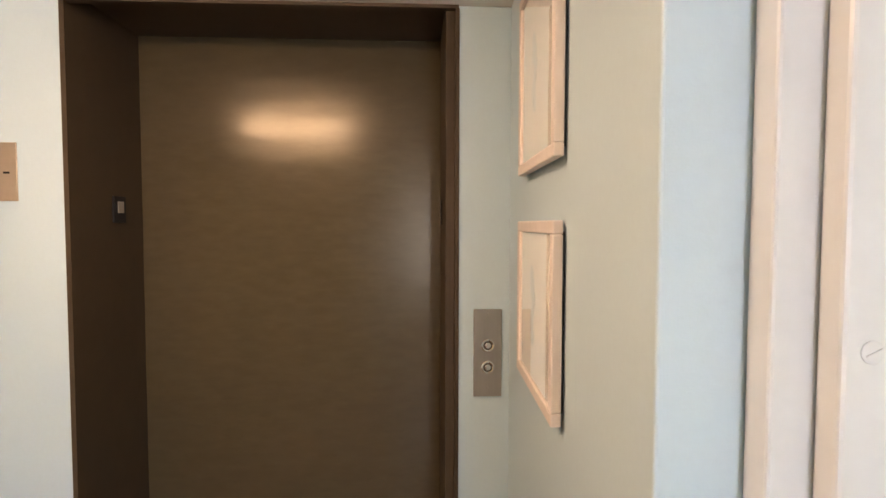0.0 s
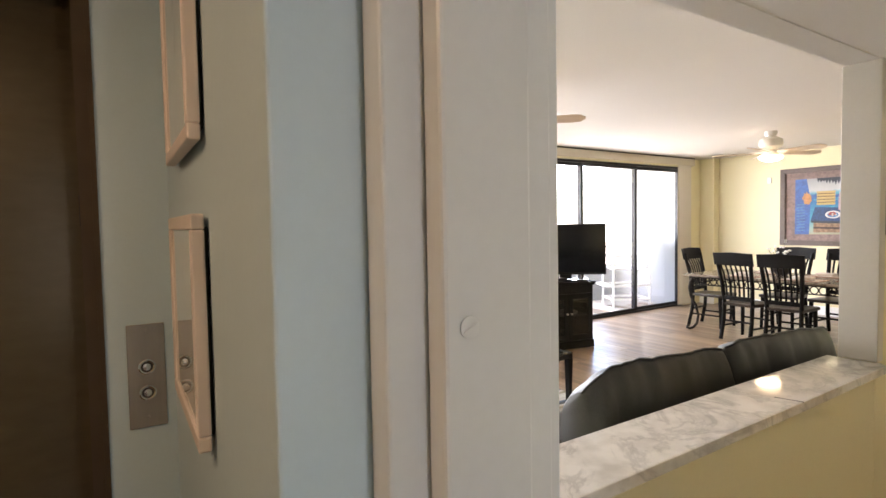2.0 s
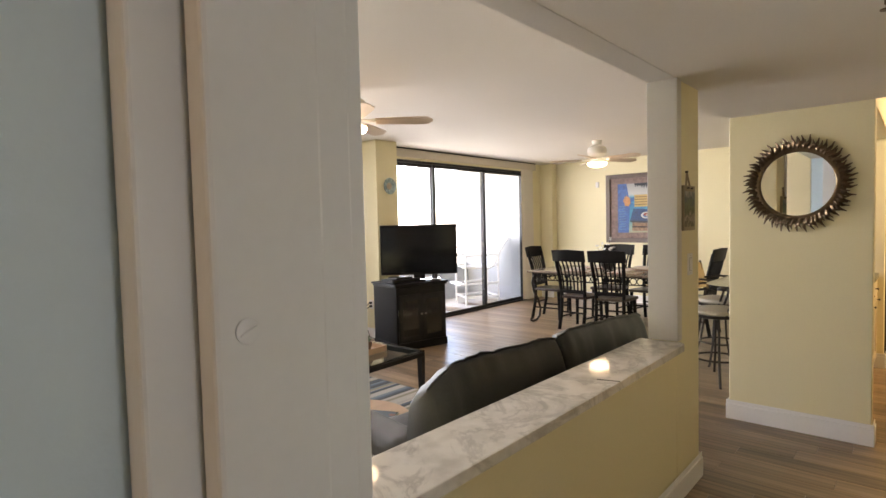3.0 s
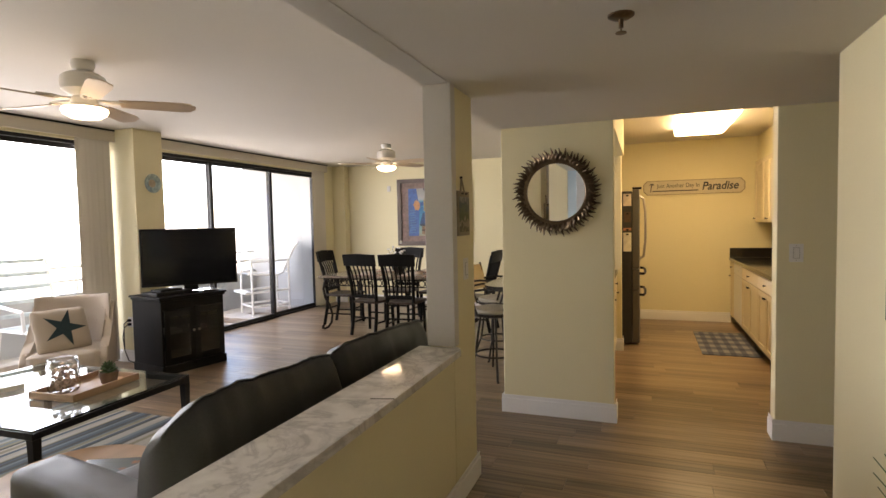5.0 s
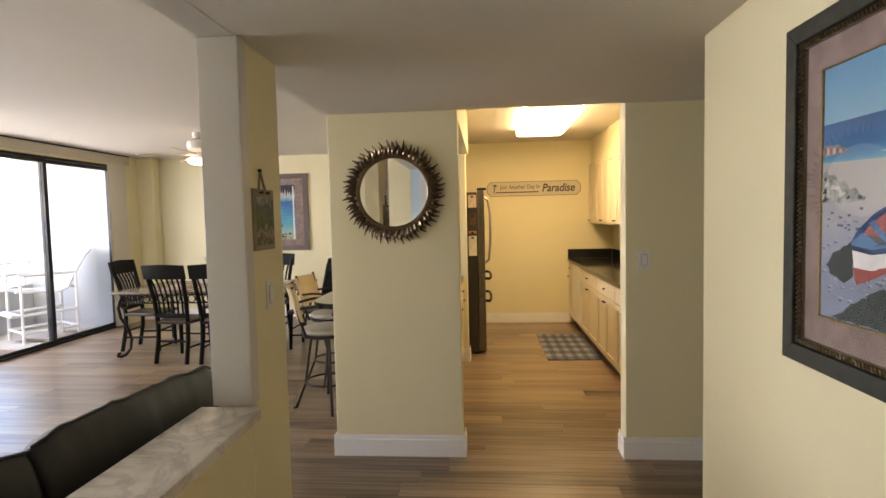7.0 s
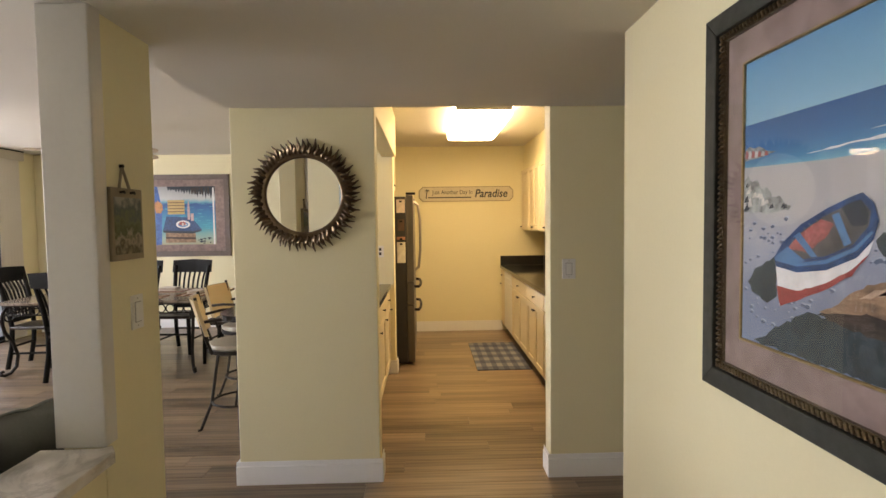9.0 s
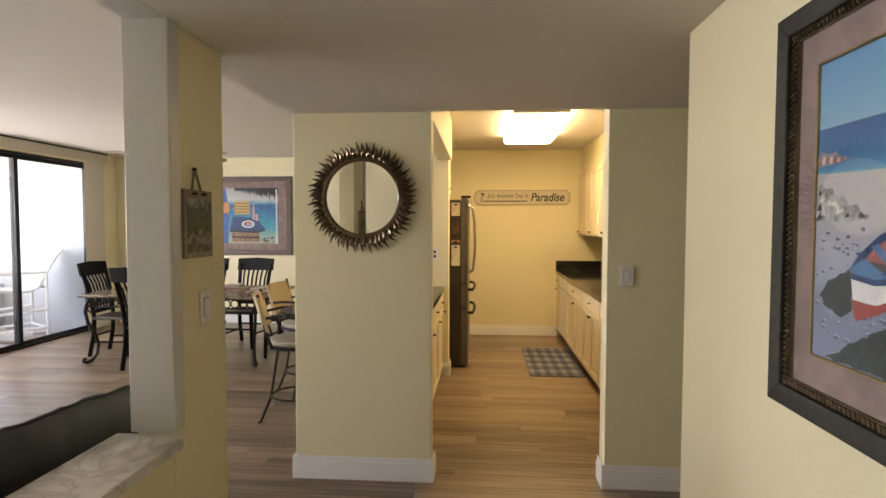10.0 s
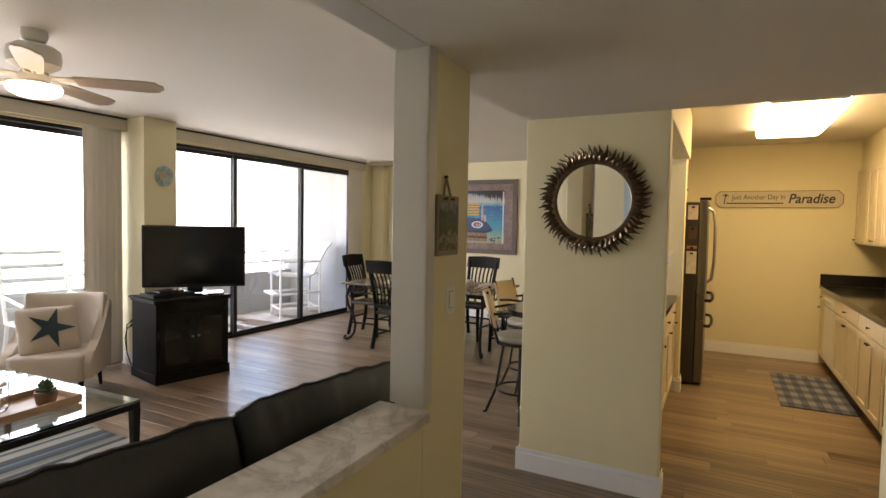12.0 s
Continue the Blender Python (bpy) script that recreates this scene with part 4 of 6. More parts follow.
def switch_plate(m, label, gangs=1, w=0.075, h=0.118):
    """A rocker switch plate facing local -y."""
    s = thing("light_switch", m, label, "switch")
    bm = bmesh.new()
    abox(bm, -w / 2, w / 2, -0.006, 0, -h / 2, h / 2, 0.003)
    part("plate", bm, PLASTIC, s)
    # raised grey frame, coloured as the shaded gap round the rockers
    bm = bmesh.new()
    abox(bm, -0.019 - 0.023 * (gangs - 1), 0.019 + 0.023 * (gangs - 1), -0.0075, -0.006, -0.0355, 0.0355)
    part("recess", bm, GAPSHADE, s, "grey frame painting the shade of the gap round the rocker")
    for i in range(gangs):
        u = (i - (gangs - 1) / 2) * 0.046
        bm = bmesh.new()
        abox(bm, u - 0.0165, u + 0.0165, -0.010, -0.006, -0.033, 0.033, 0.002)
        part("rocker", bm, PLASTIC, s)
    for z in (0.047, -0.047):
        part("screw", lathe(bmesh.new(), [(0.003, 0), (0.002, 0.0012), (0, 0.0015)], 8, pose(0, -0.006, z, 90, 0, 0)), STEEL, s)
    return s


switch_plate(pose(5.542, 1.404, 1.231), "white rocker light switch on the yellow post")
switch_plate(pose(6.79, -0.431, 1.243, 0, 0, -90), "white rocker light switch beside the kitchen opening", w=0.08)

sp = thing("ceiling_sprinkler", pose(4.736, 0.557, LOW), "bronze ceiling fire sprinkler head with escutcheon", "sprinkler")
part("escutcheon", lathe(bmesh.new(), [(0.045, 0), (0.044, -0.006), (0.03, -0.014), (0.012, -0.016), (0, -0.016)], 24), COPPER, sp)
part("pipe", tube(bmesh.new(), [(0, 0, -0.01), (0, 0, -0.045)], 0.008, 10), COPPER, sp)
part("deflector", lathe(bmesh.new(), [(0.0, -0.06), (0.019, -0.06), (0.019, -0.063), (0.0, -0.065)], 14), COPPER, sp)
for s in (-1, 1):
    part("yoke", tube(bmesh.new(), [(0.006 * s, 0, -0.035), (0.013 * s, 0, -0.047), (0.004 * s, 0, -0.061)], 0.0025, 6), COPPER, sp)

# potted grass under the picture, only its blades come into view
gp = thing("potted_grass", pose(4.12, -0.14, 0.0), "tall potted grass with thin arching green blades", "plant")
part("pot", lathe(bmesh.new(), [(0, 0), (0.11, 0), (0.125, 0.18), (0.13, 0.34), (0.12, 0.345), (0.115, 0.33), (0, 0.33)], 24), POT, gp)
rnd = random.Random(5)
for i in range(26):
    a, r, h = rnd.uniform(-80, 80), rnd.uniform(0.18, 0.42), rnd.uniform(0.35, 0.66)
    dx, dy = math.cos(radians(a)), abs(math.sin(radians(a))) * 0.25
    pts = [(dx * r * k * k, dy * r * k * k - 0.02 + 0.02 * k, 0.33 + h * (1.5 * k - 0.62 * k * k)) for k in [j / 7 for j in range(8)]]
    part("blade", tube(bmesh.new(), pts, 0.005, 5, r_end=0.0012), LEAF, gp)

# ---- living room ----


def ceiling_fan(m, first, label):
    f = thing("ceiling_fan", m, label, "ceiling fan", "ceiling fans")
    part("canopy", lathe(bmesh.new(), [(0.065, 0), (0.07, -0.02), (0.06, -0.05), (0.03, -0.06), (0, -0.06)], 28), FANWHITE, f)
    part("motor_housing", lathe(bmesh.new(), [(0.03, -0.055), (0.09, -0.07), (0.125, -0.09), (0.132, -0.13), (0.125, -0.165), (0.10, -0.18), (0.07, -0.2), (0, -0.2)], 36), FANWHITE, f)
    part("switch_cup", lathe(bmesh.new(), [(0.06, -0.195), (0.075, -0.215), (0.075, -0.245), (0.10, -0.26), (0.125, -0.268), (0, -0.268)], 32), FANWHITE, f)
    part("light_bowl", lathe(bmesh.new(), [(0.128, -0.266), (0.133, -0.278), (0.122, -0.298), (0.085, -0.316), (0.04, -0.324), (0, -0.325)], 36), BOWL, f, "lit frosted glass bowl")
    for k in range(5):
        q = pose(0, 0, -0.225, 0, 0, first + 72 * k)
        bm = bmesh.new()
        w0, w1 = 0.052, 0.068
        slab(bm, [(0.2, -w0), (0.3, -w0 - 0.006), (0.56, -w1), (0.62, -w1 * 0.86), (0.635, -w1 * 0.5), (0.655, -w1 * 0.25), (0.655, w1 * 0.25), (0.635, w1 * 0.5), (0.62, w1 * 0.86), (0.56, w1), (0.3, w0 + 0.006), (0.2, w0)], -0.004, 0.004)
        bmesh.ops.transform(bm, matrix=pose(0, 0, 0.0, -13, 0, 0), verts=bm.verts)
        b = part("blade", bm, BLADE, f, "washed maple blade", smooth=30)
        b.matrix_basis = q
        bm = bmesh.new()
        for s in (-1, 1):
            tube(bm, [(0.09, 0.012 * s, 0.01), (0.15, 0.035 * s, 0.002), (0.2, 0.04 * s, 0.006), (0.25, 0.02 * s, 0.009), (0.27, 0.0, 0.01)], 0.007, 8)
        tube(bm, [(0.08, 0, 0.012), (0.16, 0, 0.0), (0.27, 0, 0.010)], 0.009, 8)
        o = part("blade_iron", bm, FANWHITE, f)
        o.matrix_basis = q
    for o in f.children:
        o.matrix_basis = Matrix.Diagonal((1, 1, 1.14, 1)) @ o.matrix_basis if o.name.split(".")[0] not in ("blade", "blade_iron") else Matrix.Translation((0, 0, -0.035)) @ o.matrix_basis
    return f


ceiling_fan(pose(5.23, 3.87, HIGH), -46.4, "white ceiling fan with maple blades and lit bowl above the sofa")
ceiling_fan(pose(9.46, 3.82, HIGH), 116, "white ceiling fan with maple blades above the dining table")

# sofa: back to the half wall
so = thing("leather_sofa", pose(3.906, 1.765, 0, 0, 0, -7), "charcoal leather reclining sofa with two puffy back cushions", "sofa")
bm = bmesh.new()
abox(bm, 0.08, 1.72, 0.14, 0.92, 0.06, 0.30, 0.03)
part("base", bm, LEATHER, so)
BACK = [(0.155, 0.10), (0.10, 0.40), (0.068, 0.56), (0.052, 0.70), (0.060, 0.80), (0.082, 0.875), (0.105, 0.915), (0.118, 0.929), (0.128, 0.934), (0.140, 0.930), (0.165, 0.922), (0.22, 0.89), (0.275, 0.82), (0.31, 0.70), (0.325, 0.56), (0.33, 0.44), (0.30, 0.36), (0.22, 0.10)]
for c, (x0, x1) in enumerate(((0.06, 0.872), (0.874, 1.66))):
    bm = bmesh.new()
    n, rows = 44, []
    for i in range(n + 1):
        k = i / n
        e = min(k, 1 - k) * (x1 - x0)
        shrink = 1 - 0.24 * max(0.0, 1 - e / 0.06) ** 2.2
        drop = (0.012 if c == 0 else -0.006) + 0.022 * max(0.0, 1 - e / 0.08) ** 2 + (0.075 * max(0.0, 1 - k / 0.3) ** 2 if c == 0 else 0.0)
        row = []
        for yy, z in BACK:
            up = max(0.0, (z - 0.1) / 0.834)
            w = 0.018 * noise.noise(Vector((k * 6 + c * 9, z * 3, yy * 3))) + 0.012 * noise.noise(Vector((k * 15 + c * 5, z * 7 + k * 4, 2))) + 0.005 * noise.noise(Vector((k * 38, z * 14, c)))
            row.append(bm.verts.new((x0 + k * (x1 - x0), 0.19 + (yy - 0.19) * shrink + w * up, z - drop * up + 0.35 * w * up)))
        rows.append(row)
    for r0, r1 in zip(rows, rows[1:]):
        for j in range(len(BACK)):
            jj = (j + 1) % len(BACK)
            bm.faces.new((r0[j], r0[jj], r1[jj], r1[j]))
    bm.faces.new(rows[0][::-1])
    bm.faces.new(rows[-1])
    ridge = [tuple(r[8].co + Vector((0, -0.003, 0.003))) for r in rows]
    welt = [tuple(r[2].co + Vector((0, -0.001, 0))) for r in rows]
    bmesh.ops.recalc_face_normals(bm, faces=bm.faces)
    cu = part("back_cushion", bm, LEATHER, so, smooth=180)
    part("ridge_piping", tube(bmesh.new(), ridge, 0.0055, 8), LEATHER, cu, "piped leather ridge")
    part("lower_seam", tube(bmesh.new(), welt, 0.003, 6), LEATHER, cu, "stitched seam")
    part("seat_cushion", puff(bmesh.new(), x0 + 0.08, x1 - 0.02, 0.36, 0.98, 0.25, 0.42, 0.45, 10), LEATHER, so, smooth=180)
for x0 in (-0.02, 1.60):
    part("arm", puff(bmesh.new(), x0, x0 + 0.21, 0.22, 0.98, 0.05, 0.60, 0.55, 12), LEATHER, so, smooth=180)
for x in (0.12, 1.68):
    for yy in (0.2, 0.88):
        bm = bmesh.new()
        abox(bm, x - 0.03, x + 0.03, yy - 0.03, yy + 0.03, 0, 0.07, 0.004)
        part("foot", bm, BLACKWOOD, so)


def glass_table(m, w, d, h, label, leg=0.045):
    t = thing("glass_table", m, label, "table")
    bm = bmesh.new()
    abox(bm, -w / 2, w / 2, -d / 2, d / 2, h - 0.012, h, 0.003)
    g = part("glass_top", bm, GREENGLASS, t, "greenish clear glass top")
    g.visible_shadow = False
    for x0, x1, y0, y1 in ((-w / 2, w / 2, -d / 2, -d / 2 + leg), (-w / 2, w / 2, d / 2 - leg, d / 2), (-w / 2, -w / 2 + leg, -d / 2 + leg, d / 2 - leg), (w / 2 - leg, w / 2, -d / 2 + leg, d / 2 - leg)):
        bm = bmesh.new()
        abox(bm, x0, x1, y0, y1, h - 0.05, h - 0.0135, 0.003)
        part("rail", bm, BLACKM, t)
    for sx in (-1, 1):
        for sy in (-1, 1):
            bm = bmesh.new()
            x, yy = sx * (w / 2 - leg / 2), sy * (d / 2 - leg / 2)
            slab(bm, [(x - leg / 2, yy - leg / 2), (x + leg / 2, yy - leg / 2), (x + leg / 2, yy + leg / 2), (x - leg / 2, yy + leg / 2)], 0, h - 0.05)
            for v in bm.verts:
                if v.co.z < 0.01:
                    v.co.x += (x - v.co.x) * 0.35
                    v.co.y += (yy - v.co.y) * 0.35
            part("leg", bm, BLACKM, t)
    return t


ct = glass_table(pose(5.50 - 0.52, 3.36 + 0.70, 0.012, 0, 0, 2.5), 1.04, 1.36, 0.47, "black metal coffee table with a thick greenish glass top")
glass_table(pose(3.58, 1.86, 0, 0, 0, 2), 0.58, 0.5, 0.57, "black metal end table with a glass top beside the sofa")

# striped rug
rg = thing("striped_rug", pose(4.75, 3.95, 0), "striped rug in cream, blue, olive and charcoal", "rug")
cols = [(0.33, 0.32, 0.29), (0.12, 0.16, 0.19), (0.30, 0.29, 0.27), (0.04, 0.05, 0.055), (0.20, 0.19, 0.14), (0.27, 0.29, 0.29), (0.055, 0.08, 0.11), (0.34, 0.33, 0.30)]
cm = [mat("rug_yarn", c, 0.95, grain=300, vary=0.25, bump=0.5, bump_scale=500) for c in cols]
yy, i, rnd = -1.15, 0, random.Random(3)
while yy < 1.15:
    w = rnd.uniform(0.014, 0.045)
    bm = bmesh.new()
    abox(bm, -1.1, 1.1, yy, min(yy + w, 1.15), 0.001, 0.011, 0.0015, segs=1)
    part("stripe", bm, cm[(i * 3 + rnd.randrange(3)) % len(cm)], rg)
    yy += w
    i += 1

# low round table with magazines
rt = thing("round_side_table", pose(4.42, 2.94, 0.012), "low round light oak table on three dark legs", "table")
part("tabletop", lathe(bmesh.new(), [(0, 0.318), (0.34, 0.318), (0.35, 0.322), (0.35, 0.34), (0.34, 0.345), (0, 0.345)], 48), TANWOOD, rt)
for a in (30, 150, 270):
    c, s = math.cos(radians(a)), math.sin(radians(a))
    part("leg", tube(bmesh.new(), [(0.2 * c, 0.2 * s, 0.318), (0.27 * c, 0.27 * s, 0)], 0.018, 10, r_end=0.011), BLACKWOOD, rt)
for k, (dx, dy, rz, colr) in enumerate(((0.08, -0.08, 25, (0.10, 0.13, 0.15)), (-0.1, 0.02, -12, (0.30, 0.30, 0.31)))):
    mg = thing("magazine", pose(4.42 + dx, 2.94 + dy, 0.3575 + k * 0.011, 0, 0, rz), "glossy magazine with a photo cover on the round table", "magazine")
    bm = bmesh.new()
    abox(bm, -0.1, 0.1, -0.135, 0.135, 0, 0.008, 0.001)
    part("pages", bm, PAPER, mg)
    bm = bmesh.new()
    abox(bm, -0.1, 0.1, -0.135, 0.135, 0.008, 0.0095)
    part("cover", bm, ramp_mat("magazine_cover", [(0.0, colr), (0.25, (0.55, 0.58, 0.62)), (0.4, (0.06, 0.10, 0.05)), (0.55, (0.42, 0.40, 0.38)), (0.7, (0.04, 0.06, 0.12)), (0.85, (0.30, 0.14, 0.09)), (1.0, colr)], "Y", -0.3, 0.12, 0.25, 1.1, 16), mg, "photo cover")

# tray with jar and plant on the coffee table
ZT = 0.484
tr = thing("serving_tray", pose(5.08, 3.78, ZT, 0, 0, 6), "shallow tan wooden serving tray on the glass table", "tray")
bm = bmesh.new()
abox(bm, -0.24, 0.24, -0.17, 0.17, 0, 0.012, 0.003)
part("base", bm, TANWOOD, tr)
for b in ((-0.24, 0.24, -0.17, -0.158), (-0.24, 0.24, 0.158, 0.17), (-0.24, -0.228, -0.158, 0.158), (0.228, 0.24, -0.158, 0.158)):
    bm = bmesh.new()
    abox(bm, *b, 0.012, 0.045, 0.003)
    part("rim", bm, TANWOOD, tr)
bk = thing("book", pose(4.86, 4.32, ZT, 0, 0, -14), "closed white hardcover book on the glass table", "book")
bm = bmesh.new()
abox(bm, -0.14, 0.14, -0.1, 0.1, 0, 0.004)
abox(bm, -0.14, 0.14, -0.1, 0.1, 0.026, 0.03)
part("cover", bm, PLASTIC, bk)
bm = bmesh.new()
abox(bm, -0.136, 0.136, -0.097, 0.097, 0.004, 0.026)
part("pages", bm, PAPER, bk)
jr = thing("glass_jar", pose(4.98, 3.84, ZT + 0.012), "clear glass jar full of seashells", "jar")
jg = part("jar_body", lathe(bmesh.new(), [(0.075, 0), (0.085, 0.02), (0.085, 0.17), (0.075, 0.19), (0.08, 0.2), (0.076, 0.2), (0.071, 0.19), (0.081, 0.168), (0.081, 0.022), (0.072, 0.006), (0, 0.006)], 28), GLASS, jr, "clear glass")
jg.visible_shadow = False
bm = bmesh.new()
rnd = random.Random(9)
for i in range(70):
    a, r, z = rnd.uniform(0, 6.28), 0.062 * math.sqrt(rnd.random()), rnd.uniform(0.02, 0.15)
    s = rnd.uniform(0.010, 0.016)
    lathe(bm, [(0, 0), (s, s * 0.4), (s * 0.7, s), (0, s * 1.6)], 7, pose(r * math.cos(a), r * math.sin(a), z, rnd.uniform(0, 360), rnd.uniform(0, 360), 0))
tagged(part("seashells", bm, mat("shell", (0.55, 0.43, 0.34), 0.5, vary=0.3, random_by="island", vary_random=1.2), jr, "mixed seashells"), kind="stuff")
su = thing("succulent", pose(5.2, 3.74, ZT + 0.012), "small green succulent in a brown pot", "plant")
part("pot", lathe(bmesh.new(), [(0, 0), (0.045, 0), (0.055, 0.05), (0.055, 0.07), (0.05, 0.07), (0.048, 0.06), (0, 0.06)], 20), POT, su)
for i in range(30):
    a, t = i * 137.5, i / 30
    bm = bmesh.new()
    slab(bm, [(0.0, -0.006), (0.02, -0.013), (0.042, -0.009), (0.058, 0), (0.042, 0.009), (0.02, 0.013), (0.0, 0.006)], -0.003, 0.003)
    o = part("leaf", bm, LEAF, su)
    o.matrix_basis = pose(0, 0, 0.06 + 0.025 * t, 0, -15 - 60 * t, a)

# tufted armchair by the window
ac = thing("tufted_armchair", pose(6.16, 5.50, 0, 0, 0, -136) @ Matrix.Scale(0.9, 4), "cream linen tufted armchair with dark wooden legs", "armchair")
part("seat", puff(bmesh.new(), -0.30, 0.33, -0.31, 0.31, 0.17, 0.44, 0.3, 10), CREAM, ac, smooth=180)
bm = bmesh.new()
puff(bm, -0.075, 0.075, -0.34, 0.34, 0.0, 0.58, 0.45, 12)
buttons = [(yy, z) for r, z in enumerate((0.16, 0.29, 0.42)) for yy in ((-0.2, 0.0, 0.2) if r % 2 else (-0.1, 0.1, -0.27, 0.27))]
for v in bm.verts:
    if v.co.x > 0:
        for by, bz in buttons:
            d2 = (v.co.y - by) ** 2 + (v.co.z - bz) ** 2
            v.co.x -= 0.035 * math.exp(-d2 / 0.0018)
    k = abs(v.co.y) / 0.34
    v.co.x += 0.14 * k ** 3
bmesh.ops.transform(bm, matrix=pose(-0.27, 0, 0.36, 0, -11, 0), verts=bm.verts)
back = part("backrest", bm, CREAM, ac, smooth=180)
for by, bz in buttons:
    q = pose(-0.27, 0, 0.36, 0, -11, 0) @ Matrix.Translation((0.05 + 0.14 * (abs(by) / 0.34) ** 3, by, bz)) @ pose(0, 0, 0, 0, 90, 0)
    part("button", lathe(bmesh.new(), [(0.013, 0), (0.011, 0.006), (0, 0.009)], 12, q), CREAM, back)
for s in (-1, 1):
    bm = bmesh.new()
    slab(bm, [(-0.30, 0.2), (0.28, 0.2), (0.31, 0.36), (0.24, 0.46), (0.05, 0.52), (-0.12, 0.66), (-0.26, 0.86), (-0.33, 0.86)], -0.04, 0.04)
    bmesh.ops.bevel(bm, geom=list(bm.edges), offset=0.018, segments=3, affect="EDGES", profile=0.5)
    bmesh.ops.transform(bm, matrix=pose(0, 0.33 * s, 0, 90, 0, 0), verts=bm.verts)
    part("arm", bm, CREAM, ac)
for x in (-0.24, 0.27):
    for yy in (-0.27, 0.27):
        part("leg", tube(bmesh.new(), [(x, yy, 0.19), (x * 1.06, yy * 1.05, 0)], 0.026, 10, r_end=0.015), BLACKWOOD, ac)
pl = thing("starfish_pillow", pose(6.06, 5.46, 0, 0, 0, -122) @ pose(-0.05, 0.0, 0.57, 0, 66, 20), "cream pillow with a dark teal starfish print", "pillow")
bm = bmesh.new()
puff(bm, -0.2, 0.2, -0.22, 0.22, -0.06, 0.06, 0.5, 10)
for v in bm.verts:
    v.co.z *= 1 - 0.8 * max(abs(v.co.x) / 0.2, abs(v.co.y) / 0.22) ** 4
part("cushion", bm, CREAM, pl, smooth=180)
bm = bmesh.new()
ring = [bm.verts.new((0.185 * math.cos(a) if i % 2 == 0 else 0.062 * math.cos(a), 0.185 * math.sin(a) if i % 2 == 0 else 0.062 * math.sin(a), 0.0)) for i, a in enumerate([math.pi * k / 5 + 0.25 for k in range(10)])]
cv = bm.verts.new((0, 0, 0.076))
for v in ring:
    r = v.co.length
    v.co.z = 0.07 if r < 0.1 else 0.056
for i in range(10):
    bm.faces.new((cv, ring[i], ring[(i + 1) % 10]))
part("starfish", bm, TEAL, pl, "dark teal starfish")

# television and its cabinet
CM = pose(6.715, 4.985, 0, 0, 0, -12)
cb = thing("tv_cabinet", CM, "black wooden cabinet with two glazed doors", "cabinet")
CW, CD, CH = 0.70, 0.54, 0.79
bm = bmesh.new()
abox(bm, 0.0, 0.02, 0, CD, 0.05, CH - 0.03, 0.002)
abox(bm, CW - 0.02, CW, 0, CD, 0.05, CH - 0.03, 0.002)
abox(bm, 0.02, CW - 0.02, CD - 0.015, CD, 0.05, CH - 0.03)
abox(bm, 0.02, CW - 0.02, 0.02, CD - 0.015, 0.10, 0.12)
abox(bm, 0.02, CW - 0.02, 0.04, CD - 0.015, 0.37, 0.385)
abox(bm, 0.02, CW - 0.02, 0.0, 0.02, CH - 0.13, CH - 0.03)
part("body", bm, BLACKWOOD, cb)
bm = bmesh.new()
abox(bm, -0.012, CW + 0.012, -0.012, CD, 0, 0.09, 0.006)
part("plinth", bm, BLACKWOOD, cb)
bm = bmesh.new()
abox(bm, -0.03, CW + 0.03, -0.03, CD + 0.01, CH - 0.022, CH, 0.006)
abox(bm, -0.018, CW + 0.018, -0.018, CD, CH - 0.045, CH - 0.022, 0.008)
part("top", bm, BLACKWOOD, cb)
for s, x0, x1 in ((1, 0.022, CW / 2 - 0.002), (-1, CW / 2 + 0.002, CW - 0.022)):
    bm = bmesh.new()
    for b in ((x0, x0 + 0.055, 0.10, CH - 0.135), (x1 - 0.055, x1, 0.10, CH - 0.135), (x0 + 0.055, x1 - 0.055, 0.10, 0.17), (x0 + 0.055, x1 - 0.055, CH - 0.2, CH - 0.135)):
        abox(bm, b[0], b[1], -0.018, 0.0, b[2], b[3], 0.003)
    door = part("door", bm, BLACKWOOD, cb)
    bm = bmesh.new()
    abox(bm, x0 + 0.055, x1 - 0.055, -0.011, -0.007, 0.17, CH - 0.2)
    part("door_glass", bm, SMOKE, door, "dark glass panel")
    xk = x1 - 0.028 if s == 1 else x0 + 0.028
    part("knob", lathe(bmesh.new(), [(0.006, 0), (0.005, 0.012), (0.013, 0.02), (0.011, 0.028), (0, 0.03)], 14, pose(xk, -0.018, 0.42, 90, 0, 0)), STEEL, door, "pale metal knob")
for x, w in ((0.12, 0.16), (0.46, 0.1)):
    box_m = CM @ pose(x + w / 2, 0.2, 0.385)
    o = thing("media_box", box_m, "small silver media box inside the cabinet", "media box")
    bm = bmesh.new()
    abox(bm, -w / 2, w / 2, -0.1, 0.1, 0, 0.045, 0.004)
    case = part("case", bm, STEEL, o)
    bm = bmesh.new()
    abox(bm, -w * 0.42, w * 0.42, -0.104, -0.1, 0.008, 0.038, 0.001)
    part("front_panel", bm, PLASTIC, case, "pale front panel")
o = thing("disc_player", CM @ pose(0.2, 0.22, CH, 0, 0, 4), "flat black disc player on the cabinet", "player")
bm = bmesh.new()
abox(bm, -0.2, 0.2, -0.13, 0.13, 0.004, 0.04, 0.003)
part("case", bm, BLACKM, o)
bm = bmesh.new()
abox(bm, -0.12, 0.12, -0.08, 0.1, 0.04, 0.06, 0.004)
part("upper_case", bm, BLACKM, o)
tv = thing("television", pose(7.20, 5.08, CH, 0, 0, -43.5), "flat black television on a pedestal stand", "television")
bm = bmesh.new()
abox(bm, -0.47, 0.47, -0.02, 0.035, 0.075, 0.685, 0.008)
part("bezel", bm, BLACKM, tv)
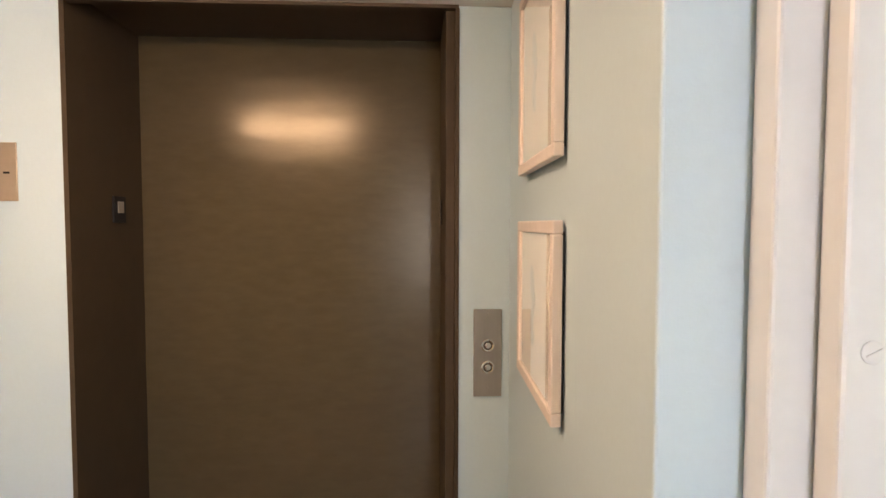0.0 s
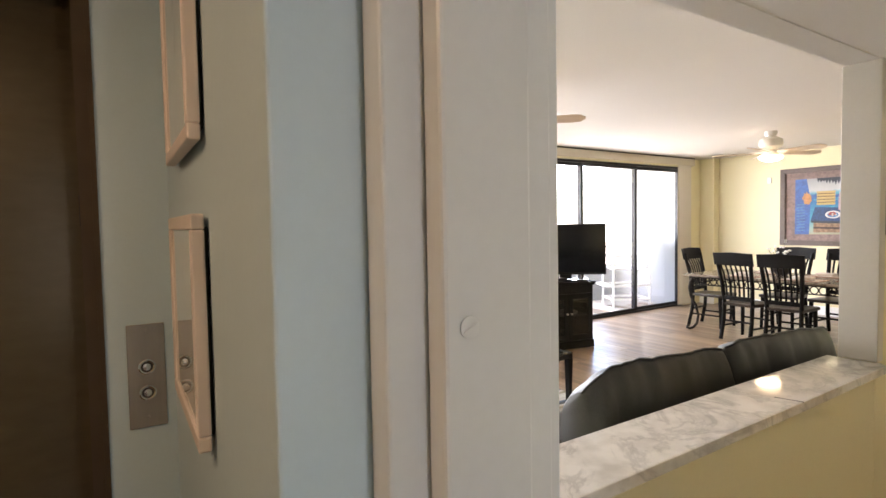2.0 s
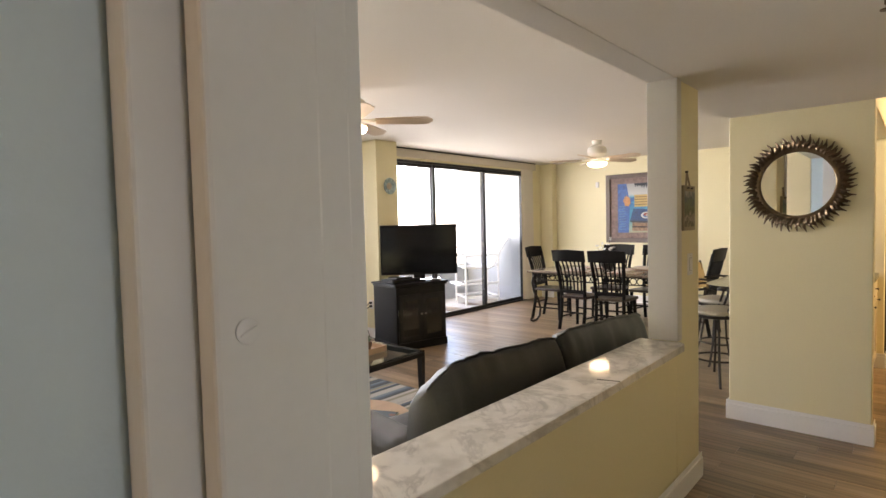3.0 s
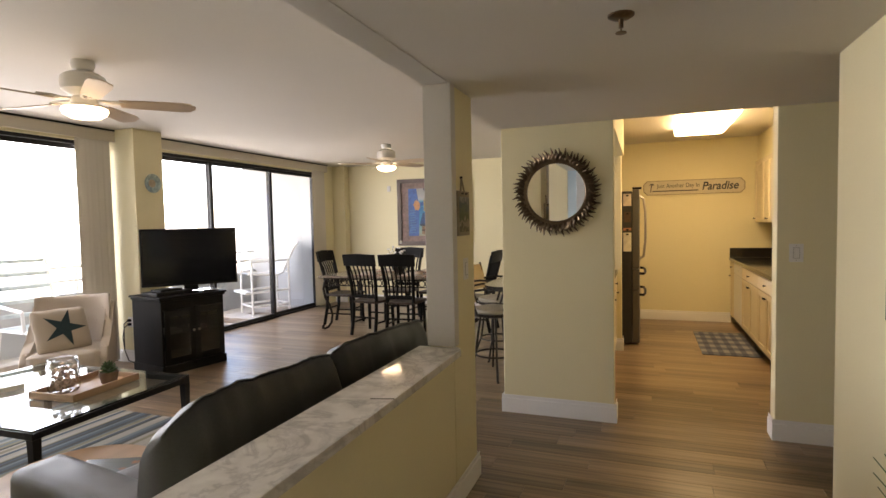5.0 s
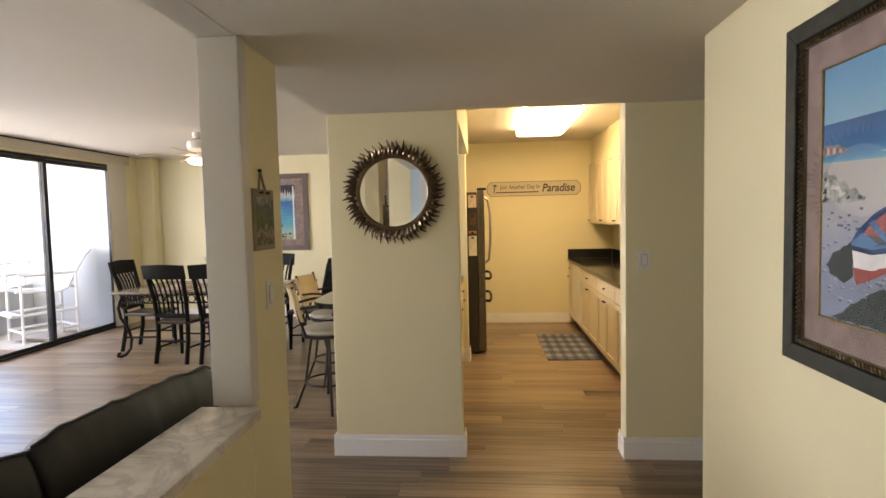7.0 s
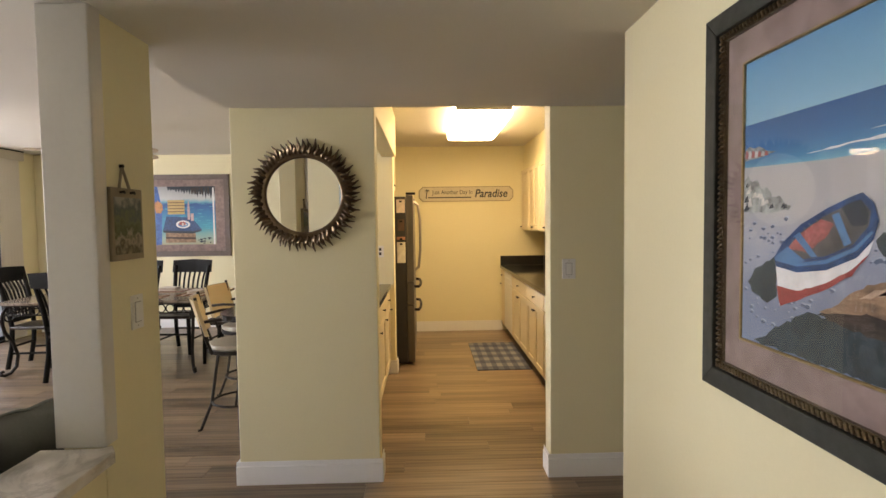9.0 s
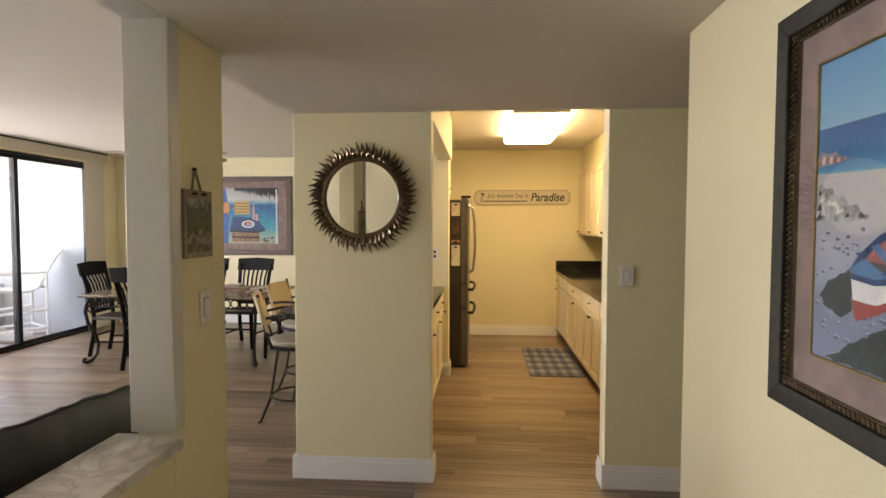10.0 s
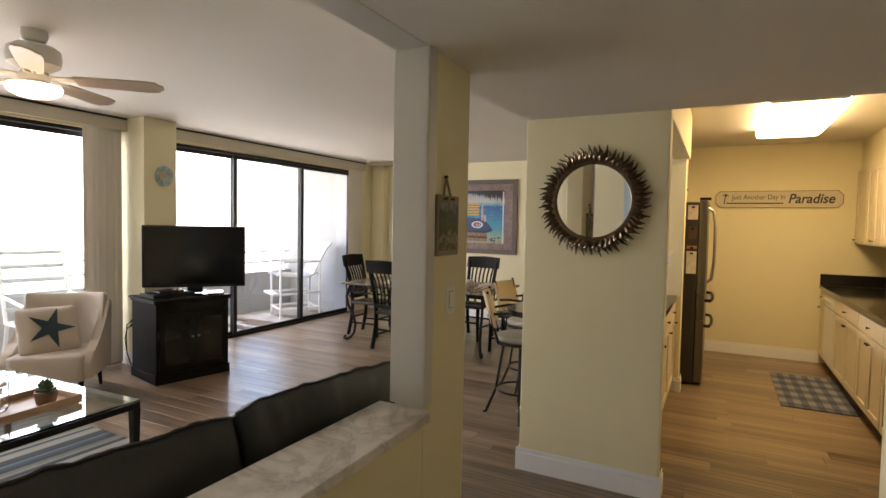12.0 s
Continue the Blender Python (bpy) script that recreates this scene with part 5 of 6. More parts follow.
bm = bmesh.new()
abox(bm, -0.452, 0.452, -0.0225, -0.02, 0.105, 0.668)
part("screen", bm, SCREEN, tv, "dark glossy screen")
bm = bmesh.new()
abox(bm, -0.07, 0.07, -0.005, 0.03, 0.018, 0.09, 0.004)
part("neck", bm, BLACKM, tv)
bm = bmesh.new()
slab(bm, arc(0, 0.01, 0.2, 0, 360, 32)[:-1], 0, 0.014)
bmesh.ops.transform(bm, matrix=Matrix.Diagonal((1.3, 0.62, 1, 1)), verts=bm.verts)
part("stand_base", bm, SCREEN, tv, "glossy black foot")
# chrome plates stand in for window reflections glinting on the black foot
for u in (-0.19, 0.19):
    bm = bmesh.new()
    abox(bm, u - 0.07, u + 0.07, -0.10, 0.10, 0.0145, 0.024, 0.004)
    part("foot_glint", bm, CHROME, tv, "chrome plate standing in for a window glint on the foot")

pc = thing("wall_plate_clock", pose(7.262, 5.657, 1.985, 90, 0, 0), "round pale blue decorative plate clock on the column", "clock")
part("plate", lathe(bmesh.new(), [(0, 0), (0.07, 0), (0.105, 0.018), (0.107, 0.022), (0.07, 0.008), (0, 0.006)], 36), mat("glazed_blue", (0.30, 0.40, 0.42), 0.25, grain=30, vary=0.5, large=14), pc)
part("centre", lathe(bmesh.new(), [(0, 0.006), (0.045, 0.006), (0.042, 0.012), (0, 0.013)], 24), mat("glazed_brown", (0.40, 0.33, 0.24), 0.4, vary=0.4), pc)
ow = thing("wall_outlet", pose(7.053, 5.82, 0.45, 0, 0, 90), "white wall outlet with black plugs and cords", "outlet")
bm = bmesh.new()
abox(bm, -0.036, 0.036, 0, 0.006, -0.058, 0.058, 0.002)
part("plate", bm, PLASTIC, ow)
for z in (0.022, -0.022):
    bm = bmesh.new()
    abox(bm, -0.014, 0.014, 0.006, 0.04, z - 0.014, z + 0.014, 0.004)
    part("plug", bm, BLACKM, ow)
    part("cord", tube(bmesh.new(), [(0, 0.04, z), (0.01, 0.08, z - 0.03), (-0.01 * z * 50, 0.1, -0.15), (0.03, 0.07, -0.3), (0.0, 0.05, -0.42), (-0.1, 0.04, -0.443)], 0.005, 6), BLACKM, ow)

# ---- dining area ----


def dining_chair(m, label):
    """Black slat-back chair that faces +x, with its seat centre over the origin."""
    c = thing("dining_chair", m, label, "chair", "chairs round the dining table")
    bm = bmesh.new()
    slab(bm, [(-0.21, -0.20), (0.20, -0.235), (0.235, -0.21), (0.235, 0.21), (0.20, 0.235), (-0.21, 0.20)], 0.43, 0.465)
    bmesh.ops.bevel(bm, geom=list(bm.edges), offset=0.007, segments=2, affect="EDGES", profile=0.5)
    part("seat", bm, SEATWOOD, c, "dark brown saddle seat")
    for s in (-1, 1):
        bm = bmesh.new()
        tube(bm, [(-0.25, 0.185 * s, 0), (-0.20, 0.18 * s, 0.25), (-0.19, 0.178 * s, 0.45), (-0.22, 0.192 * s, 0.7), (-0.30, 0.212 * s, 1.02)], 0.024, 8)
        part("back_post", bm, BLACKWOOD, c)
        bm = bmesh.new()
        tube(bm, [(0.19, 0.185 * s, 0.436), (0.20, 0.19 * s, 0.2), (0.205, 0.195 * s, 0)], 0.026, 8, r_end=0.019)
        part("front_leg", bm, BLACKWOOD, c)
        part("side_stretcher", tube(bmesh.new(), [(-0.215, 0.182 * s, 0.17), (0.2, 0.19 * s, 0.17)], 0.012, 8), BLACKWOOD, c)
    for x, z in ((0.2, 0.24), (-0.2, 0.24)):
        part("cross_stretcher", tube(bmesh.new(), [(x, -0.185, z), (x, 0.185, z)], 0.012, 8), BLACKWOOD, c)
    bm = bmesh.new()
    pts = [(-0.302 - 0.02 * math.cos(k * math.pi / 2), 0.245 * k) for k in [j / 6 for j in range(-6, 7)]]
    slab(bm, [(x - 0.013, yy) for x, yy in pts] + [(x + 0.013, yy) for x, yy in pts[::-1]], 0.935, 1.085)
    for v in bm.verts:
        v.co.x -= (v.co.z - 1.0) * 0.22
        v.co.z += 0.012 * (1 - abs(v.co.y) / 0.245) if v.co.z > 1.0 else 0.0
    part("crest_rail", bm, BLACKWOOD, c)
    bm = bmesh.new()
    abox(bm, -0.217, -0.190, -0.182, 0.182, 0.50, 0.55, 0.004)
    part("lower_rail", bm, BLACKWOOD, c)
    for i in range(6):
        yy = -0.1375 + i * 0.055
        bm = bmesh.new()
        tube(bm, [(-0.203, yy, 0.535), (-0.215, yy * 1.03, 0.68), (-0.258, yy * 1.08, 0.84), (-0.31, yy * 1.14, 0.95)], 0.0115, 6)
        part("slat", bm, BLACKWOOD, c)
    return c


dt = thing("dining_table", pose(9.72, 3.77, 0), "stone-topped dining table on scrolled wrought iron legs", "table")
bm = bmesh.new()
abox(bm, -0.55, 0.55, -1.03, 1.03, 0.735, 0.765, 0.008)
part("tabletop", bm, STONETOP, dt, "beige mottled stone top")
for nm, p0, p1 in (("rail", (-0.5, -0.95), (-0.5, 0.95)), ("rail", (0.5, -0.95), (0.5, 0.95)), ("rail", (-0.5, -0.95), (0.5, -0.95)), ("rail", (-0.5, 0.95), (0.5, 0.95))):
    bm = bmesh.new()
    for z in (0.725, 0.63):
        tube(bm, [(*p0, z), (*p1, z)], 0.008, 6)
    n = int((Vector(p1) - Vector(p0)).length / 0.088)
    for i in range(n):
        k = (i + 0.5) / n
        cx, cy = p0[0] + (p1[0] - p0[0]) * k, p0[1] + (p1[1] - p0[1]) * k
        vert = abs(p1[0] - p0[0]) < 0.01
        tube(bm, [((cx, cy + 0.042 * math.cos(a), 0.678 + 0.042 * math.sin(a)) if vert else (cx + 0.042 * math.cos(a), cy, 0.678 + 0.042 * math.sin(a))) for a in [j * 2 * math.pi / 12 for j in range(13)]], 0.0065, 5)
    part("scroll_rail", bm, IRON, dt)
for sx in (-1, 1):
    for sy in (-1, 1):
        bm = bmesh.new()
        prof = [(0.0, 0.73), (0.035, 0.66), (0.05, 0.58), (0.03, 0.46), (-0.03, 0.33), (-0.06, 0.2), (-0.045, 0.09), (0.0, 0.03), (0.045, 0.016), (0.075, 0.03), (0.07, 0.055), (0.05, 0.06)]
        tube(bm, [(sx * (0.47 + o), sy * (0.93 + o * 0.6), z) for o, z in prof], 0.017, 8)
        tube(bm, [(sx * (0.45 - 0.07 * math.sin(a)), sy * 0.93, 0.62 + 0.06 * math.cos(a)) for a in [j * 0.5 for j in range(11)]], 0.009, 6)
        part("leg", bm, IRON, dt, "scrolled iron leg")

first = dining_chair(pose(9.20, 3.95, 0, 0, 0, -5), "black slat-back wooden dining chair with a brown seat")
for p in (pose(9.20, 3.46, 0, 0, 0, 4), pose(10.24, 4.0, 0, 0, 0, 180), pose(10.24, 3.40, 0, 0, 0, 176), pose(9.72, 4.70, 0, 0, 0, -86), pose(9.78, 2.66, 0, 0, 0, 88)):
    copy_thing(first, p)

for i, (x, yy, rz) in enumerate(((9.42, 4.1, 0), (9.42, 3.42, 0), (10.02, 4.1, 180), (10.02, 3.42, 180), (9.72, 2.98, 90))):
    pm = thing("placemat", pose(x, yy, 0.765, 0, 0, rz), "woven rust and cream placemat with a folded napkin", "placemat", "placemats on the dining table")
    bm = bmesh.new()
    abox(bm, -0.15, 0.15, -0.21, 0.21, 0, 0.004, 0.001)
    part("mat", bm, mat("woven_rust", (0.24, 0.11, 0.06), 0.9, grain=90, vary=0.5), pm)
    for k in range(3):
        bm = bmesh.new()
        abox(bm, -0.12 + k * 0.09, -0.09 + k * 0.09, -0.205, 0.205, 0.004, 0.007, 0.001)
        part("woven_band", bm, CREAM, pm, "cream band")
    bm = bmesh.new()
    puff(bm, -0.07, 0.07, -0.1, 0.1, 0.006, 0.045, 0.5, 6)
    part("napkin", bm, CREAM, pm, "folded cream napkin", smooth=180)
fv = thing("flower_vase", pose(9.86, 3.86, 0.765), "dark twig arrangement with small white flowers in a bowl", "flowers")
part("bowl", lathe(bmesh.new(), [(0, 0), (0.06, 0), (0.1, 0.05), (0.11, 0.09), (0.1, 0.09), (0.09, 0.05), (0, 0.02)], 24), IRON, fv)
rnd = random.Random(12)
for i in range(12):
    a, r, h = rnd.uniform(0, 6.28), rnd.uniform(0.06, 0.2), rnd.uniform(0.16, 0.36)
    pts = [(r * k * math.cos(a), r * k * math.sin(a), 0.06 + h * k) for k in (0, 0.3, 0.6, 1)]
    stem = part("twig", tube(bmesh.new(), pts, 0.004, 5, r_end=0.002), BLACKWOOD, fv)
    bm = bmesh.new()
    for j in range(3):
        px = pts[-1 - (j % 2)]
        lathe(bm, [(0, -0.01), (0.016, 0.0), (0.012, 0.01), (0, 0.012)], 8, pose(px[0] + rnd.uniform(-0.02, 0.02), px[1] + rnd.uniform(-0.02, 0.02), px[2] + rnd.uniform(0, 0.03), rnd.uniform(-40, 40), rnd.uniform(-40, 40), 0))
    part("blossom", bm, PLASTIC, stem, "small white blossom")
    bm = bmesh.new()
    for j in range(2):
        slab(bm, [(0, -0.003), (0.03, -0.012), (0.06, 0), (0.03, 0.012), (0, 0.003)], -0.0008, 0.0008, pose(*pts[1 + j], rnd.uniform(-40, 40), rnd.uniform(-50, 10), rnd.uniform(0, 360)))
    part("leaf", bm, LEAF, stem)

# dining picture on the east wall, faces -x
DPW, DPH = 1.43, 1.21
dp = thing("terrace_picture", pose(11.768, 4.04, 1.672, 0, 0, 90), "large framed painting of a seaside terrace table", "picture")
mitre_frame(dp, DPW, DPH, 0.075, 0.035, mat("grey_taupe_frame", (0.13, 0.10, 0.085), 0.5, grain=30, vary=0.3, bump=0.2))
bm = bmesh.new()
abox(bm, -DPW / 2 + 0.06, DPW / 2 - 0.06, 0.0, 0.008, -DPH / 2 + 0.06, DPH / 2 - 0.06)
part("mat_board", bm, MAT_ROSE, dp, "mauve mat")
aw, ah = 0.50, 0.43
patch(dp, "painted_sea", [[(-aw, -ah), (aw, -ah), (aw, ah), (-aw, ah)]], ramp_mat("painted_lagoon", [(0.0, (0.42, 0.34, 0.18)), (0.16, (0.28, 0.42, 0.36)), (0.34, (0.04, 0.30, 0.42)), (0.6, (0.015, 0.16, 0.36)), (0.74, (0.012, 0.08, 0.26)), (0.78, (0.10, 0.32, 0.44)), (0.84, (0.45, 0.47, 0.47)), (1.0, (0.34, 0.35, 0.36))], "Z", -ah, ah, 0.5, 0.10, 12), 0.010)
rnd = random.Random(17)
patch(dp, "painted_wave", [blob(rnd.uniform(-0.25, 0.45), rnd.uniform(-0.2, 0.2), rnd.uniform(0.02, 0.07), rnd.uniform(0.003, 0.007), 9, 0.3, i) for i in range(40)], mat("painted_turquoise", (0.05, 0.34, 0.46), 0.5, vary=0.4, bump=0, grain=40), 0.0103)
patch(dp, "painted_shutter", [[(-aw, -ah), (-0.30, -ah), (-0.28, 0.1), (-0.34, ah), (-aw, ah)]], mat("painted_cobalt", (0.03, 0.10, 0.32), 0.5, grain=30, vary=0.6, bump=0, large=12), 0.0106)
patch(dp, "painted_shutter_slat", [[(-aw + 0.02, v), (-0.36, v + 0.01), (-0.36, v + 0.022), (-aw + 0.02, v + 0.012)] for v in [-0.38 + 0.045 * i for i in range(10)]], LIGHTBLUEP, 0.0109)
patch(dp, "painted_dog_chair", [blob(-0.33, 0.12, 0.06, 0.1, 22, 0.25, 7)], mat("painted_amber", (0.42, 0.20, 0.07), 0.5, vary=0.5, bump=0, large=14), 0.0112)
thatch = [(-0.2, ah), (aw, ah)]
for i in range(36):
    u = aw - i * 0.0195
    thatch.append((u, ah - (0.07 + 0.12 * max(0, (u + 0.1) / 0.6)) * (1 if i % 2 else 0.45) * rnd.uniform(0.8, 1.25)))
patch(dp, "painted_thatch", [thatch], DARKP, 0.0112)
patch(dp, "painted_thatch_straw", [[(u, ah - rnd.uniform(0.0, 0.05)), (u + 0.008, ah - 0.01), (u + 0.012, ah - rnd.uniform(0.06, 0.13)), (u + 0.006, ah - 0.12)] for u in [rnd.uniform(0.1, 0.48) for _ in range(26)]], LOGDARK, 0.0114)
patch(dp, "painted_table", [[(-0.28, -0.22), (0.16, -0.235), (0.29, -0.205), (0.15, -0.03), (-0.22, -0.01)]], BLUEP, 0.0112)
patch(dp, "painted_table_edge", [[(-0.28, -0.22), (0.16, -0.235), (0.29, -0.205), (0.285, -0.232), (0.16, -0.268), (-0.27, -0.25)]], DARKP, 0.0114)
patch(dp, "painted_table_leg", [[(-0.24, -0.25), (0.2, -0.265), (0.2, -0.40), (-0.24, -0.40)]], LOGP, 0.0109)
patch(dp, "painted_table_shade", [[(-0.24, -0.31), (0.2, -0.325), (0.2, -0.355), (-0.24, -0.34)]], LOGDARK, 0.0111)
patch(dp, "painted_plate", [blob(0.02, -0.13, 0.105, 0.058, 24, 0.02, 8)], WHITEP, 0.0118)
patch(dp, "painted_plate_well", [blob(0.02, -0.132, 0.075, 0.038, 24, 0.02, 8)], LIGHTBLUEP, 0.0120)
patch(dp, "painted_food", [blob(0.01 + 0.03 * math.cos(i * 2.4), -0.12 + 0.018 * math.sin(i * 2.4), 0.022, 0.018, 10, 0.3, 9 + i) for i in range(5)], REDP, 0.0123)
patch(dp, "painted_fruit", [blob(0.03 + 0.03 * math.cos(i * 2.1), -0.135 + 0.014 * math.sin(i * 2.1), 0.016, 0.012, 9, 0.3, 19 + i) for i in range(3)], ROCKLIGHT, 0.0126)
OCHREP = mat("painted_yellow", (0.50, 0.36, 0.13), 0.5, vary=0.5, bump=0, grain=50, stretch=(0.1, 1, 3))
patch(dp, "painted_seat_back", [[(-0.20, v), (0.05, v), (0.05, v + 0.034), (-0.20, v + 0.034)] for v in (0.02, 0.064, 0.108, 0.152, 0.196)], OCHREP, 0.0113)
patch(dp, "painted_seat_shade", [[(-0.19, 0.02), (0.04, 0.02), (0.04, 0.22), (-0.19, 0.22)]], LOGDARK, 0.0111)
patch(dp, "painted_bottle", [[(0.09, -0.06), (0.125, -0.06), (0.125, 0.1), (0.113, 0.21), (0.102, 0.21), (0.09, 0.1)], [(0.14, -0.08), (0.175, -0.08), (0.18, 0.03), (0.135, 0.03)]], mat("painted_rose", (0.48, 0.34, 0.33), 0.4, vary=0.4, bump=0), 0.0121)
patch(dp, "painted_pebbles", [blob(rnd.uniform(0.24, 0.42), rnd.uniform(-ah + 0.01, -0.33), rnd.uniform(0.01, 0.03), rnd.uniform(0.006, 0.014), 8, 0.4, i + 90) for i in range(16)], DARKP, 0.0110)
patch(dp, "painted_curtain_edge", [[(0.462, -ah), (0.485, -ah), (0.485, ah - 0.02), (0.462, ah - 0.02)]], WHITEP, 0.0116)

th = thing("thermostat", pose(11.768, 4.93, 2.12), "small white wall thermostat", "thermostat")
bm = bmesh.new()
abox(bm, -0.02, 0, -0.03, 0.03, -0.05, 0.05, 0.004)
part("case", bm, PLASTIC, th)


def bar_stool(m, label):
    """Iron counter stool that faces +x."""
    s = thing("bar_stool", m, label, "stool", "bar stools at the counter")
    part("seat_pad", lathe(bmesh.new(), [(0, 0.615), (0.19, 0.615), (0.205, 0.63), (0.20, 0.655), (0.15, 0.668), (0, 0.672)], 32), SEATPAD, s, "pale padded seat")
    part("seat_ring", lathe(bmesh.new(), [(0.19, 0.585), (0.205, 0.59), (0.205, 0.615), (0.0, 0.615), (0, 0.585)], 32), IRON, s)
    for a in (0, 90, 180, 270):
        c, d = math.cos(radians(a)), math.sin(radians(a))
        part("leg", tube(bmesh.new(), [(0.13 * c, 0.13 * d, 0.59), (0.16 * c, 0.16 * d, 0.4), (0.19 * c, 0.19 * d, 0.2), (0.27 * c, 0.27 * d, 0.008), (0.29 * c, 0.29 * d, 0.008)], 0.011, 8), IRON, s)
    part("foot_ring", tube(bmesh.new(), [(0.185 * math.cos(a), 0.185 * math.sin(a), 0.21) for a in [j * math.pi / 14 for j in range(29)]], 0.009, 8, cap=False), IRON, s)
    for d in (-1, 1):
        part("back_post", tube(bmesh.new(), [(-0.17, 0.15 * d, 0.6), (-0.22, 0.17 * d, 0.75), (-0.27, 0.19 * d, 1.02)], 0.011, 8), IRON, s)
        part("armrest", tube(bmesh.new(), [(-0.235, 0.18 * d, 0.84), (-0.1, 0.235 * d, 0.86), (0.06, 0.235 * d, 0.855), (0.12, 0.215 * d, 0.82), (0.1, 0.19 * d, 0.74), (0.05, 0.175 * d, 0.6)], 0.011, 8), IRON, s)
    bm = bmesh.new()
    n = 10
    top = [(-0.27 - 0.035 * math.cos((j / n - 0.5) * math.pi), -0.2 + 0.4 * j / n) for j in range(n + 1)]
    slab(bm, [(x - 0.012, yy) for x, yy in top] + [(x + 0.012, yy) for x, yy in top[::-1]], 0.74, 1.0)
    for v in bm.verts:
        v.co.x += (1.0 - v.co.z) * 0.28
    part("back_sling", bm, BEIGE, s, "beige canvas back", smooth=60)
    return s


st = bar_stool(pose(7.72, 1.84, 0, 0, 0, -70), "dark iron bar stool with pale seat and beige canvas back")
copy_thing(st, pose(8.42, 2.0, 0, 0, 0, -95))

# ---- kitchen ----


def cabinet_unit(x0, x1, yf, depth, sign, z0, z1, drawer, label, doors=1):
    """A base or wall cabinet whose front lies at y = yf and faces +y (sign 1) or -y (sign -1)."""
    c = thing("kitchen_cabinet", pose(x0, yf, z0), label, "cabinet", "kitchen cabinets")
    w, h = x1 - x0, z1 - z0
    bm = bmesh.new()
    ys = sorted((0, -sign * depth))
    abox(bm, 0.001, w - 0.001, ys[0], ys[1], 0, h)
    part("body", bm, CABWOOD, c)
    top = h
    f = lambda a: sorted((sign * a[0], sign * a[1]))
    if drawer:
        bm = bmesh.new()
        d0, d1 = f((0.001, 0.02))
        abox(bm, 0.006, w - 0.006, d0, d1, h - 0.15, h - 0.012, 0.004)
        dr = part("drawer", bm, CABWOOD, c)
        part("knob", lathe(bmesh.new(), [(0.005, 0), (0.005, 0.014), (0.013, 0.022), (0, 0.028)], 12, pose(w / 2, sign * 0.02, h - 0.08, -90 * sign, 0, 0)), BLACKM, dr, "dark knob")
        top = h - 0.158
    dw = (w - 0.012) / doors
    for i in range(doors):
        a, b = 0.006 + i * dw, 0.006 + (i + 1) * dw - 0.004
        bm = bmesh.new()
        d0, d1 = f((0.001, 0.02))
        for q in ((a, a + 0.055, 0.012, top), (b - 0.055, b, 0.012, top), (a + 0.055, b - 0.055, 0.012, 0.07), (a + 0.055, b - 0.055, top - 0.058, top)):
            abox(bm, q[0], q[1], d0, d1, q[2], q[3], 0.003, segs=1)
        d0, d1 = f((0.001, 0.010))
        abox(bm, a + 0.05, b - 0.05, d0, d1, 0.065, top - 0.05)
        do = part("door", bm, CABWOOD, c)
        zk = top - 0.05 if z0 < 1 else 0.05
        xk = b - 0.028 if i == 0 else a + 0.028
        part("knob", lathe(bmesh.new(), [(0.005, 0), (0.005, 0.014), (0.013, 0.022), (0, 0.028)], 12, pose(xk, sign * 0.02, zk, -90 * sign, 0, 0)), BLACKM, do, "dark knob")
    return c


for a, b, dr, n in ((7.1, 7.75, True, 2), (7.752, 8.4, True, 2), (8.402, 9.2, True, 2), (9.202, 10.2, True, 2)):
    cabinet_unit(a, b, -0.65, 0.585, 1, 0.1, 0.872, dr, "cream painted base cabinet with dark knobs", n)
dw = thing("dishwasher", pose(10.202, -0.65, 0.1), "white built-in dishwasher beside the end wall", "dishwasher")
bm = bmesh.new()
abox(bm, 0.003, 0.62, -0.585, 0.0, 0, 0.772)
part("body", bm, PLASTIC, dw)
bm = bmesh.new()
abox(bm, 0.006, 0.617, 0.001, 0.022, 0.02, 0.62, 0.006)
part("door", bm, PLASTIC, dw)
bm = bmesh.new()
abox(bm, 0.006, 0.617, 0.001, 0.022, 0.625, 0.765, 0.006)
abox(bm, 0.2, 0.42, 0.022, 0.035, 0.68, 0.70, 0.004)
part("control_panel", bm, PLASTIC, dw)
cabinet_unit(10.83, 11.13, -0.65, 0.585, 1, 0.1, 0.872, True, "narrow cream base cabinet in the corner", 1)
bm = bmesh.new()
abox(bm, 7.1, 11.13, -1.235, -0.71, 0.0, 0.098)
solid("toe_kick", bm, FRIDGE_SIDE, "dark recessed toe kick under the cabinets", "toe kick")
ctp = thing("kitchen_worktop", pose(0, 0, 0), "polished black granite worktop with upstand", "worktop")
bm = bmesh.new()
abox(bm, 7.08, 11.148, -1.248, -0.615, 0.874, 0.914, 0.006)
part("slab", bm, GRANITE, ctp)
bm = bmesh.new()
abox(bm, 11.128, 11.148, -1.228, -0.62, 0.915, 1.045, 0.003)
part("end_upstand", bm, GRANITE, ctp)
bm = bmesh.new()
abox(bm, 7.08, 11.127, -1.248, -1.23, 0.915, 1.045, 0.003)
part("upstand", bm, GRANITE, ctp)
sk = thing("sink_tap", pose(9.0, -1.1, 0.914), "chrome kitchen tap behind the sink", "tap")
part("spout", tube(bmesh.new(), [(0, 0, 0), (0, 0, 0.2), (0, 0.03, 0.27), (0, 0.1, 0.29), (0, 0.17, 0.25), (0, 0.18, 0.2)], 0.012, 10), STEEL, sk)
part("base", lathe(bmesh.new(), [(0.03, 0), (0.028, 0.02), (0.018, 0.05), (0, 0.05)], 18), STEEL, sk)
